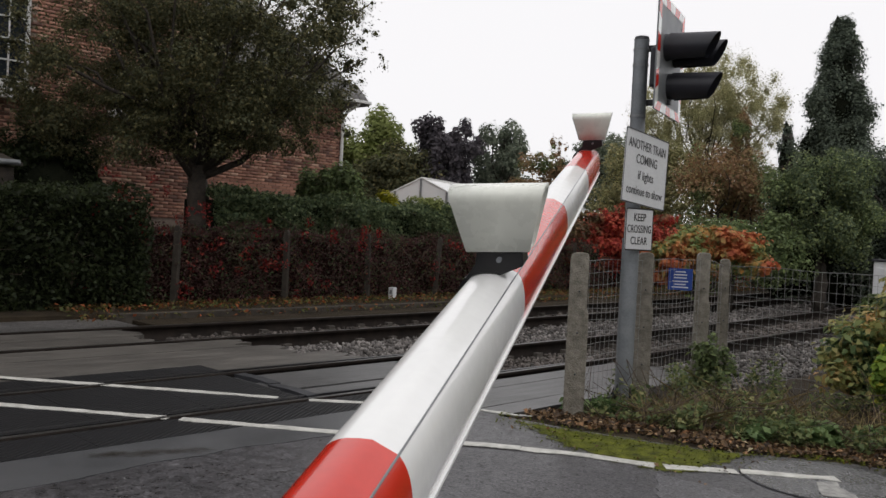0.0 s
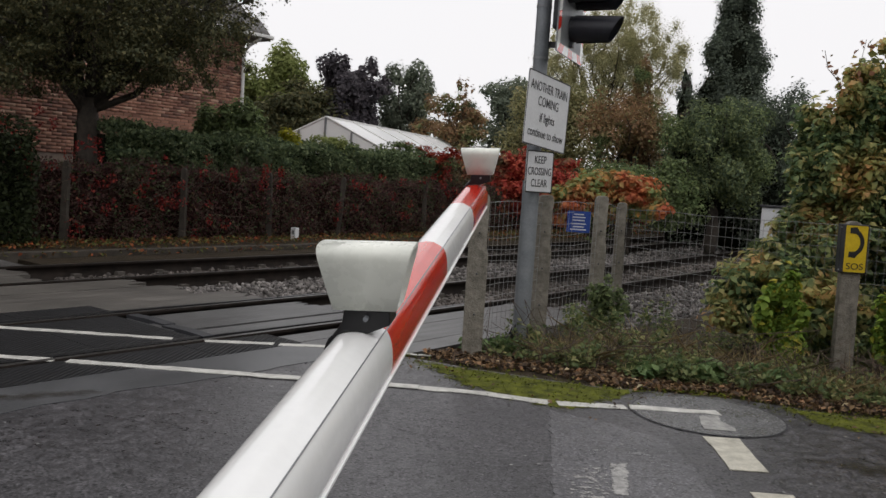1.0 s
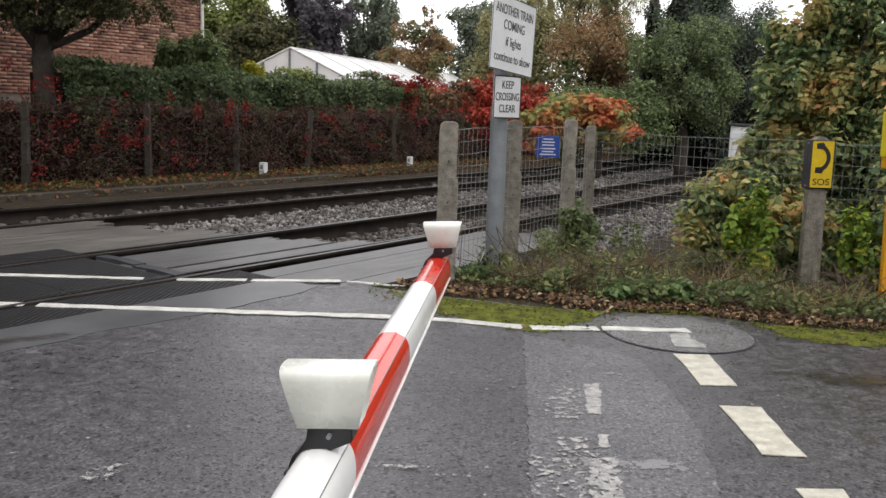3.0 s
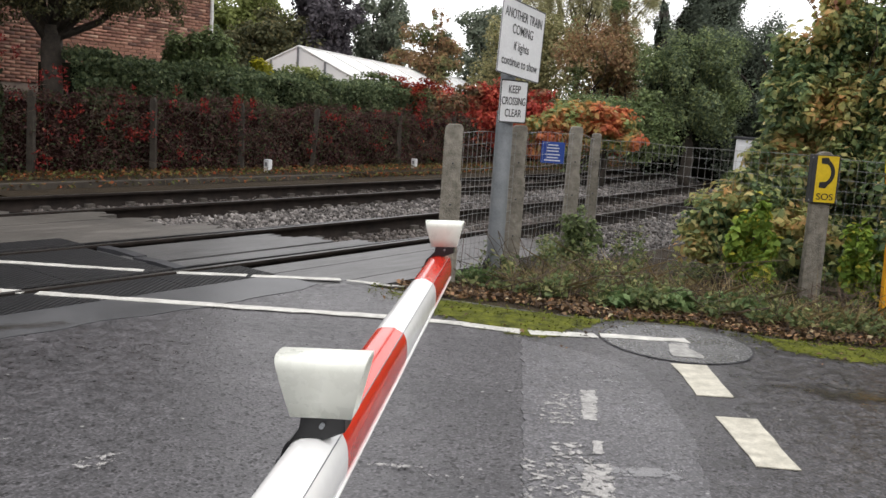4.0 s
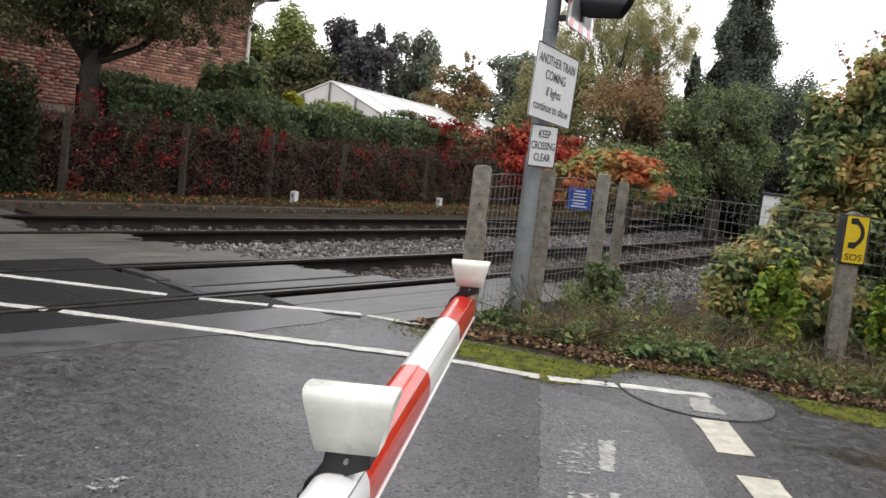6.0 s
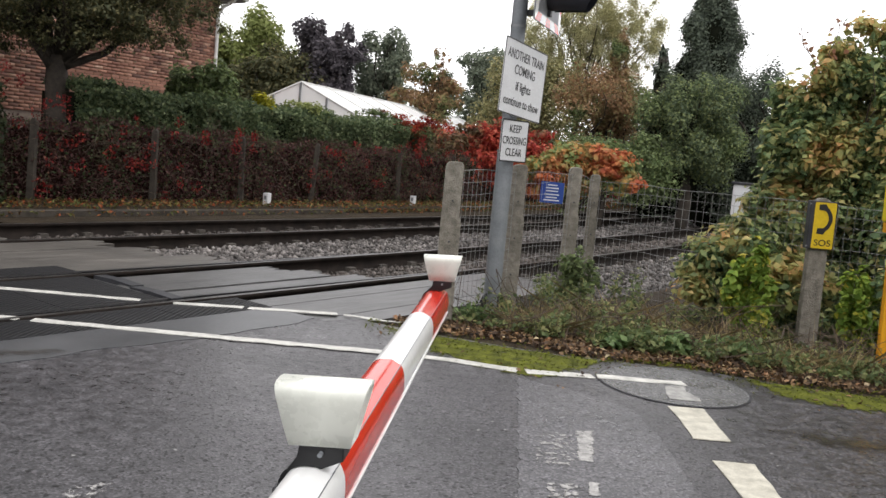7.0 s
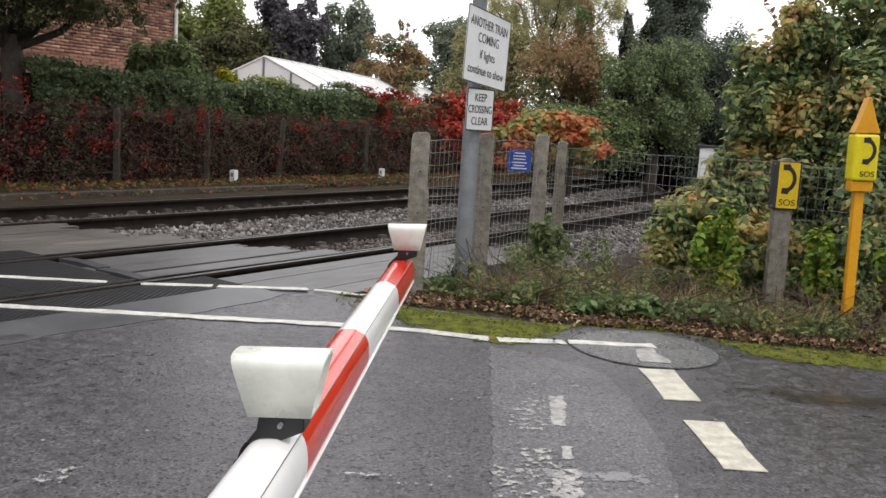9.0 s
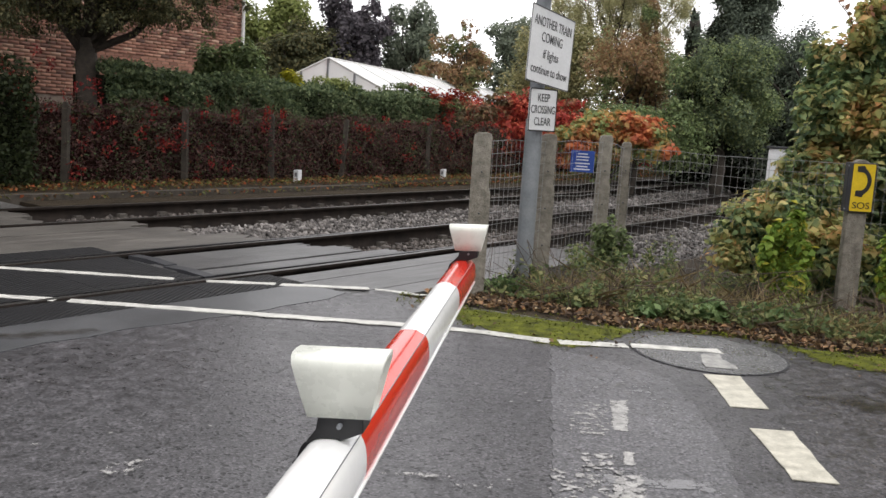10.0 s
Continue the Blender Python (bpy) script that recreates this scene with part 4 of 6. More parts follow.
def build_boom():
    root = group_root("barrier_boom")
    cuts = [-0.35, 0.35, 0.93, 1.5, 2.06, 2.64, 3.19, 3.645]
    for i, (a, b) in enumerate(zip(cuts, cuts[1:])):
        bm = bmesh.new()
        rings = [[bm.verts.new((x, s, z)) for x, z in boom_ring(s)] for s in np.linspace(a, b, 4)]
        for p, q in zip(rings, rings[1:]):
            for j in range(len(p)):
                bm.faces.new((p[j], p[(j + 1) % len(p)], q[(j + 1) % len(p)], q[j]))
        if i == 0:
            bm.faces.new(rings[0][::-1])
        if i == len(cuts) - 2:
            bm.faces.new(rings[-1])
        red = (len(cuts) - 2 - i) % 2 == 0
        ob = part("boom_band", bm, RED if red else WHITE, root, "red painted band" if red else "white painted band")
        for f in ob.data.polygons:
            f.use_smooth = len(f.vertices) == 4
        crease = ob.data.attributes.new("sharp_edge", "BOOLEAN", "EDGE")
        n = 40
        for e in ob.data.edges:
            u, v = e.vertices
            crease.data[e.index].value = u % n == 5 and v % n == 5
    def seam_at(s):
        x, z = boom_ring(s)[5]
        return x, s, z + 0.0006
    bm = bmesh.new()
    stick(bm, [seam_at(-0.3), seam_at(1.5), seam_at(3.64)], 0.0011, 0.0009, 6)
    part("seam", bm, SIGN_BACK, root, "thin grey seam along the boom")
    part("edge_strip", box((0.005, 3.98, 0.006), Matrix.Translation((0.0190, 1.65, -0.0505)), 0.0015, 1), WHITE, root, "thin white strip along the lower edge")
    for s, x0, k in ((2.029, -0.003, 0.926), (3.604, 0.002, 0.884)):
        # saddle that follows the crown of the boom, with a foot under the hood
        ring = boom_ring(s)
        top = [(x, z) for x, z in ring[8:15]]
        out = [(x * 1.0, z + 0.0012) for x, z in top]
        out = out + [(out[-1][0] - 0.005, out[-1][1]), (x0 - 0.033 * k, 0.038), (x0 - 0.030 * k, 0.054), (x0 + 0.034 * k, 0.054), (x0 + 0.034 * k, 0.036)]
        lamp = part("boom_lamp", prism(out, 0.046, Matrix.Translation((0, s - 0.023, 0)), bevel=0.0015), BLACK, root, "black lamp bracket saddled over the boom")
        left = [(x, z) for x, z in ring[14:21]]
        arm = prism([(x - 0.0005, z) for x, z in left] + [(x - 0.007, z) for x, z in left[::-1]], 0.03, Matrix.Translation((0, s - 0.016, 0)))
        part("strap", arm, BLACK, lamp)
        x, z = left[-1]
        part("clamp", box((0.012, 0.022, 0.022), Matrix.Translation((x - 0.008, s - 0.002, z + 0.002)), 0.003, 1), DARK_STEEL, lamp)
        part("clamp_screw", tube(0.0035, 0.003, 0.014, 10, Matrix.Translation((x - 0.012, s - 0.010, z - 0.003)) @ Matrix.Rotation(radians(90), 4, "X")), GALV, lamp)
        hd = part("hood", lamp_hood(s, x0, 0.0552, k), LAMP_SHELL, lamp, "cream white tapered lamp hood", smooth=False)
        for f in hd.data.polygons:
            f.use_smooth = abs(f.normal.x) < 0.3
        for x in (-0.03, 0.03):
            part("lens", tube(0.027, 0.027, 0.008, 20, Matrix.Translation((x0 + x, s, 0.092)) @ Matrix.Rotation(radians(90), 4, "Y") @ Matrix.Translation((0, 0, -0.004))), RED_LENS, lamp, "red lamp lens")
        part("bolt", tube(0.0032, 0.0032, 0.01, 8, Matrix.Translation((x0 + 0.002, s - 0.022, 0.0455)) @ Matrix.Rotation(radians(90), 4, "X")), GALV, lamp)
    tagged(root, "red and white banded level crossing barrier boom with two lamps", "barrier")
    post = group_root("barrier_pedestal", Matrix.Translation((HINGE[0] - 0.3, HINGE[1], 0)))
    part("housing", box((0.42, 0.6, 1.15), Matrix.Translation((0, 0, 0.575)), 0.02), SIGN_BACK, post)
    part("hinge_shaft", tube(0.05, 0.05, 0.3, 16, Matrix.Translation((0.15, 0, 1.0)) @ Matrix.Rotation(radians(90), 4, "Y")), DARK_STEEL, post)
    tagged(post, "grey steel barrier pedestal that carries the boom", "pedestal")
    return root


# ---------------------------------------------------------------- signal post and signs
FACE = Matrix.Rotation(radians(47), 4, "Z")


def plate(w, h, thick, r=0.015):
    """An upright plate with rounded corners; its face looks along -y."""
    out = []
    for cx, cz, a0 in ((w / 2 - r, h / 2 - r, 0), (-w / 2 + r, h / 2 - r, 90), (-w / 2 + r, -h / 2 + r, 180), (w / 2 - r, -h / 2 + r, 270)):
        out += [(cx + r * math.cos(radians(a0 + k * 30)), cz + r * math.sin(radians(a0 + k * 30))) for k in range(4)]
    return out, thick


def build_sign(parent, w, h, m, lines, mat, rim, letter):
    out, th = plate(w, h, 0.004)
    board = part("sign_plate", prism(out, th, m), mat, parent)
    ro, _ = plate(w, h, 0)
    ri, _ = plate(w - 0.024, h - 0.024, 0, 0.01)
    bm = bmesh.new()
    a = [bm.verts.new(m @ Vector((x, -0.0018, z))) for x, z in ro]
    b = [bm.verts.new(m @ Vector((x, -0.0018, z))) for x, z in ri]
    for j in range(len(a)):
        k = (j + 1) % len(a)
        bm.faces.new((a[j], a[k], b[k], b[j]))
    part("sign_border", bm, rim, board)
    for body, size, z, sq in lines:
        text_part("lettering", body, size, m @ Matrix.Translation((0, -0.0025, z)) @ Matrix.Rotation(radians(90), 4, "X"), letter, board, sq)
    return board


def build_signal_post():
    root = group_root("signal_post", Matrix.Translation((0.12, 8.02, 0)))
    part("pole", tube(0.078, 0.078, 1.5, 28), GALV, root, smooth=False)
    part("upper_pole", tube(0.067, 0.067, 1.85, 28, Matrix.Translation((0, 0, 1.48))), GALV, root)
    part("pole_cap", tube(0.07, 0.06, 0.03, 24, Matrix.Translation((0, 0, 3.32))), DARK_STEEL, root)
    for k in range(4):
        m = Matrix.Rotation(radians(45 + 90 * k), 4, "Z")
        part("base_fin", prism([(0.07, -0.02), (0.16, -0.02), (0.15, 0.06), (0.075, 0.2)], 0.012, m), DARK_STEEL, root)
    part("base_flange", box((0.3, 0.3, 0.02), Matrix.Translation((0, 0, 0.0)), 0.004), DARK_STEEL, root)
    for z in (3.22, 3.08, 2.62, 2.36, 1.92, 1.7, 1.5):
        part("clamp_band", tube(0.0715 if z > 1.5 else 0.081, 0.0715 if z > 1.5 else 0.081, 0.02, 24, Matrix.Translation((0, 0, z))), SIGN_BACK, root)
    a = Matrix.Rotation(radians(62), 4, "Z") @ Matrix.Translation((-0.008, -0.115, 2.14)) @ Matrix.Rotation(radians(3.5), 4, "Y")
    build_sign(root, 0.86, 0.65, a, [("ANOTHER TRAIN", 0.118, 0.20, 0.80), ("COMING", 0.118, 0.075, 0.88), ("if lights", 0.112, -0.065, 0.98), ("continue to show", 0.112, -0.205, 0.90)], SIGN_WHITE, SIGN_BLACK, SIGN_BLACK)
    b = FACE @ Matrix.Translation((-0.03, -0.115, 1.605))
    build_sign(root, 0.365, 0.38, b, [("KEEP", 0.098, 0.105, 0.76), ("CROSSING", 0.098, 0.0, 0.68), ("CLEAR", 0.098, -0.105, 0.76)], SIGN_WHITE, SIGN_BLACK, SIGN_BLACK)
    tagged(root, "galvanised steel signal post with black and white crossing notices", "signal post")
    # signal head on its bracket
    head = group_root("wigwag_signal", Matrix.Translation((0.15, 8.02, 2.98)) @ Matrix.Rotation(radians(73), 4, "Z"))
    out = [(-0.47, -0.36), (0.47, -0.36), (0.47, 0.64), (-0.47, 0.64)]
    c = (0.06, -0.22)
    m = Matrix.Translation((c[0], c[1], 0.02))
    back = part("backing_board", prism(out, 0.012, m), SIGN_BACK, head)
    i = 0
    for (x0, z0), (x1, z1) in zip(out, out[1:] + out[:1]):
        parts = max(2, round(math.hypot(x1 - x0, z1 - z0) / 0.18))
        for j in range(parts):
            p, q = j / parts, (j + 1) / parts
            a0, a1 = (x0 + (x1 - x0) * p, z0 + (z1 - z0) * p), (x0 + (x1 - x0) * q, z0 + (z1 - z0) * q)
            quad = [a0, a1, (a1[0] * 0.8, 0.13 + (a1[1] - 0.13) * 0.84), (a0[0] * 0.8, 0.13 + (a0[1] - 0.13) * 0.84)]
            bm = bmesh.new()
            bm.faces.new([bm.verts.new(m @ Vector((x, -0.003, z))) for x, z in quad])
            part("border_block", bm, RED if i % 2 == 0 else WHITE, back, "red reflective block" if i % 2 == 0 else "white reflective block")
            i += 1
    for x, z in ((-0.16, 0.24), (0.16, 0.24), (0.0, -0.08)):
        mm = Matrix.Translation((c[0] + x, c[1], z))
        body = part("lamp_body", tube(0.118, 0.105, 0.1, 24, mm @ Matrix.Rotation(radians(90), 4, "X")), NAVY_BLACK, head)
        part("lens", tube(0.095, 0.095, 0.006, 24, mm @ Matrix.Translation((0, -0.1, 0)) @ Matrix.Rotation(radians(90), 4, "X")), RED_LENS, body, "red signal lens")
        bm = bmesh.new()
        segs = 26
        for r in (0.125, 0.118):
            A, B = [], []
            for s in range(segs + 1):
                th = radians(-70 + 320 * s / segs)
                cut = 0.36 + 0.06 * math.sin(th)
                A.append(bm.verts.new(mm @ Vector((r * math.cos(th), -0.04, r * math.sin(th)))))
                B.append(bm.verts.new(mm @ Vector((r * 0.92 * math.cos(th), -0.04 - cut, r * 0.92 * math.sin(th)))))
            for s in range(segs):
                bm.faces.new((A[s], A[s + 1], B[s + 1], B[s]))
        part("hood", bm, NAVY_BLACK, body, "long black signal hood", smooth=True)
    part("bracket", box((0.06, 0.28, 0.05), Matrix.Translation((c[0] - 0.02, -0.11, 0.27)), 0.004), DARK_STEEL, head)
    part("bracket", box((0.06, 0.28, 0.05), Matrix.Translation((c[0] - 0.02, -0.11, -0.22)), 0.004), DARK_STEEL, head)
    part("rear_housing", box((0.34, 0.12, 0.36), Matrix.Translation((c[0], -0.14, 0.08)), 0.02), NAVY_BLACK, head)
    tagged(head, "unlit black hooded road signal with red and white backing board", "traffic light")


# ---------------------------------------------------------------- near fence, telephone signs
POSTS = [(-0.30, 7.42, 1.38, 0.175), (0.28, 8.34, 1.40, 0.16), (0.90, 9.30, 1.42, 0.15), (1.165, 9.72, 1.36, 0.115)]


def concrete_post(w, h, x, y, turn=28, lean=0.0):
    root = group_root("fence_post", Matrix.Translation((x, y, 0)) @ Matrix.Rotation(radians(turn - 90), 4, "Z") @ Matrix.Rotation(radians(lean), 4, "Y"))
    d = w * 0.72
    out = [(-w / 2, -0.2), (w / 2, -0.2), (w / 2, h * 0.62), (w * 0.40, h * 0.66), (w * 0.41, h - 0.035), (w * 0.33, h - 0.006), (w * 0.1, h), (-w * 0.3, h - 0.004), (-w * 0.44, h - 0.02), (-w * 0.49, h - 0.06)]
    part("post", prism(out, d, Matrix.Translation((0, -d / 2, 0)), bevel=0.008), CONCRETE, root)
    for z in (0.35, 0.7, 1.05):
        part("wire_eye", tube(0.008, 0.008, 0.03, 8, Matrix.Translation((0, -d / 2, z)) @ Matrix.Rotation(radians(90), 4, "X")), DARK_STEEL, root)
    return tagged(root, "weathered grey concrete fence post with a rebated top", "fence post", "near fence posts")


def wire_panel(p, q, h0, h1, step=0.075, rows=(0.10, 0.19, 0.28, 0.37, 0.46, 0.56, 0.66, 0.76, 0.86, 0.96, 1.06, 1.16, 1.26), r=0.0017):
    """Stock netting between two points: level wires and uprights."""
    L = math.hypot(q[0] - p[0], q[1] - p[1])
    V, F = [], []

    def bar(a, b, rr):
        a, b = np.array(a), np.array(b)
        d = b - a
        s = np.array((-d[1], d[0], 0.0))
        s = s / np.linalg.norm(s) if np.linalg.norm(s) > 1e-6 else np.array((d[0], d[1], 0.0)) * 0 + np.array(((q[0] - p[0]) / L, (q[1] - p[1]) / L, 0))
        t = np.cross(d, s)
        t /= np.linalg.norm(t)
        k = len(V)
        for e in (a, b):
            for x, y in ((-1, -1), (1, -1), (1, 1), (-1, 1)):
                V.append(e + s * rr * x + t * rr * y)
        for j in range(4):
            F.append((k + j, k + (j + 1) % 4, k + 4 + (j + 1) % 4, k + 4 + j))
    n = max(1, round(L / step))
    for z in rows:
        za, zb = z * h0 / 1.3, z * h1 / 1.3
        m = 6
        for i in range(m):
            t0, t1 = i / m, (i + 1) / m
            sag = [0.012 * math.sin(7 * t + z * 9) * math.sin(math.pi * t) for t in (t0, t1)]
            bar((p[0] + (q[0] - p[0]) * t0, p[1] + (q[1] - p[1]) * t0, za + (zb - za) * t0 + sag[0]), (p[0] + (q[0] - p[0]) * t1, p[1] + (q[1] - p[1]) * t1, za + (zb - za) * t1 + sag[1]), r * (1.5 if z > 1.2 else 1))
    for i in range(n + 1):
        t = i / n
        x, y = p[0] + (q[0] - p[0]) * t, p[1] + (q[1] - p[1]) * t
        top = (h0 + (h1 - h0) * t) * rows[-1] / 1.3
        bar((x, y, 0.02), (x, y, top), r * 0.8)
    ob = link("wire_netting", fast_mesh("wire_netting", V, F), WIRE)
    return tagged(ob, "galvanised square wire netting strained between concrete posts", "wire fence", "near wire fence")


def build_near_fence():
    for (x, y, h, w), turn in zip(POSTS, (92, 92, 92, 92)):
        concrete_post(w, h, x, y, turn, 0.0)
    for a, b in zip(POSTS, POSTS[1:]):
        wire_panel(a[:2], b[:2], a[2] - 0.03, b[2] - 0.03)
    ends = [(1.165, 9.72), (2.2, 9.0), (3.8, 8.05), (6.5, 6.95)]
    for p, q in zip(ends, ends[1:]):
        wire_panel(p, q, 1.33, 1.33)
    sign = group_root("blue_notice", Matrix.Translation((0.635, 8.84, 1.145)) @ Matrix.Rotation(radians(4), 4, "Z"))
    out, th = plate(0.235, 0.215, 0.003, 0.006)
    b = part("notice_plate", prism(out, th), BLUE, sign)
    for z, w in ((0.075, 0.10), (0.045, 0.13), (0.015, 0.12), (-0.02, 0.15), (-0.05, 0.11), (-0.078, 0.16)):
        part("text_bar", box((w, 0.001, 0.011), Matrix.Translation((0, -0.001, z))), SIGN_WHITE, b)
    tagged(sign, "small blue warning notice with white lines on the fence", "notice")


def handset(parent, m, k, mat):
    """The outline of a telephone receiver."""
    arc = lambda r, a0, a1: [(-0.25 + r * math.cos(radians(a0 + (a1 - a0) * i / 10)), r * math.sin(radians(a0 + (a1 - a0) * i / 10))) for i in range(11)]
    out = arc(0.42, -52, 52) + [(-0.04, 0.42), (-0.22, 0.40), (-0.21, 0.25), (-0.06, 0.24)] + arc(0.315, 42, -42) + [(-0.06, -0.24), (-0.21, -0.25), (-0.22, -0.40), (-0.04, -0.42)]
    out = [(x * k, z * k) for x, z in out]
    part("handset_symbol", prism(out, 0.0015, m), mat, parent)


def build_sos():
    root = group_root("telephone_sign_post", Matrix.Translation((2.955, 7.80, 0)) @ Matrix.Rotation(radians(-3), 4, "Z") @ Matrix.Rotation(radians(-0.8), 4, "Y"))
    out = [(-0.085, -0.15), (0.085, -0.15), (0.078, 0.9), (0.078, 1.26)] + [(0.078 * math.cos(radians(a)), 1.28 + 0.075 * math.sin(radians(a))) for a in range(0, 181, 20)] + [(-0.078, 1.26), (-0.078, 0.9)]
    part("post", prism(out, 0.11, bevel=0.006), CONCRETE, root)
    part("backing_board", box((0.235, 0.1, 0.425), Matrix.Translation((0, 0.028, 1.115)), 0.006), DARK_STEEL, root)
    p = Matrix.Translation((0.012, -0.0265, 1.115))
    out, th = plate(0.18, 0.405, 0.004, 0.008)
    face = part("sign_plate", prism(out, th, p), YELLOW, root, "yellow telephone sign plate")
    handset(face, p @ Matrix.Translation((0.012, -0.0018, 0.055)), 0.32, SIGN_BLACK)
    text_part("lettering", "SOS", 0.08, p @ Matrix.Translation((0, -0.002, -0.155)) @ Matrix.Rotation(radians(90), 4, "X"), SIGN_BLACK, face, 1.05)
    for x in (-0.118, 0.118):
        for z in (0.93, 1.30):
            part("bolt", tube(0.007, 0.007, 0.006, 8, Matrix.Translation((x, -0.022, z)) @ Matrix.Rotation(radians(90), 4, "X")), GALV, root)
    tagged(root, "leaning concrete post with a yellow telephone sign", "sign post")
    t = group_root("emergency_telephone", Matrix.Translation((3.29, 7.08, 0)) @ Matrix.Rotation(radians(-6), 4, "Z") @ Matrix.Rotation(radians(-1.8), 4, "Y"))
    part("pole", box((0.075, 0.075, 1.3), Matrix.Translation((0, 0, 0.5)), 0.006), ORANGE, t)
    part("mount", box((0.17, 0.13, 0.09), Matrix.Translation((0, 0, 1.18)), 0.008), ORANGE, t)
    case = part("telephone_case", box((0.20, 0.16, 0.37), Matrix.Translation((0.0, -0.01, 1.405)), 0.022, 3), YELLOW_BOX, t, "bright yellow telephone case")
    p = Matrix.Translation((0.02, -0.0925, 1.405))
    handset(case, p @ Matrix.Translation((0.012, 0, 0.055)), 0.26, SIGN_BLACK)
    text_part("lettering", "SOS", 0.062, p @ Matrix.Translation((0.0, -0.0012, -0.13)) @ Matrix.Rotation(radians(90), 4, "X"), SIGN_BLACK, case, 1.05)
    part("peaked_top", prism([(-0.10, 1.60), (0.10, 1.60), (0.06, 1.70), (0.005, 1.88), (-0.005, 1.88), (-0.06, 1.70)], 0.14, Matrix.Translation((0.0, -0.08, 0)), bevel=0.004), ORANGE, t, "orange peaked top")
    tagged(t, "yellow emergency telephone with peaked orange top on a post", "telephone")

# ---------------------------------------------------------------- beyond the tracks


def hedge_points(a0, a1, n0, n1, z0, z1, count, top_bias=0.25):
    """Points over the front and top of a hedge that follows the track."""
    a = RNG.uniform(a0, a1, count)
    front = RNG.random(count) > top_bias
    lump = 0.13 * np.sin(a * 2.3) + 0.09 * np.sin(a * 5.1 + 1) + 0.06 * np.sin(a * 9.7 + 2)
    z = np.where(front, z0 + (z1 - z0) * RNG.random(count), z1 + RNG.normal(size=count) * 0.05 + lump * 0.45)
    n = np.where(front, n0 + RNG.normal(size=count) * 0.08 + lump * 0.6 + 0.06 * np.sin(z * 6 + a * 3), RNG.uniform(n1, n0, count))
    n = n - 0.00185 * a * np.abs(a) * (a > 0)
    xy = a[:, None] * U2 + n[:, None] * N2
    return np.concatenate([xy, z[:, None]], 1)


def hedge(name, a0, a1, n0, n1, z0, z1, count, size, mat, core, label):
    root = group_root(name)
    steps = 24
    A = [a0 + (a1 - a0) * i / steps for i in range(steps + 1)]
    front = [on_track(a, n0 - 0.14)[:2] for a in A]
    rear = [on_track(a, n1)[:2] for a in A]
    # solid core whose dark colour paints the shade within the hedge
    part("inner_shade", slab(front + rear[::-1], z1 - 0.12, z1 - 0.12 - z0), core, root)
    link("foliage", leaf_mesh("foliage", hedge_points(a0, a1, n0, n1, z0, z1, count), size, droop=0.2), mat, root)
    return tagged(root, label, "hedge")


FENCE_N = -13.3


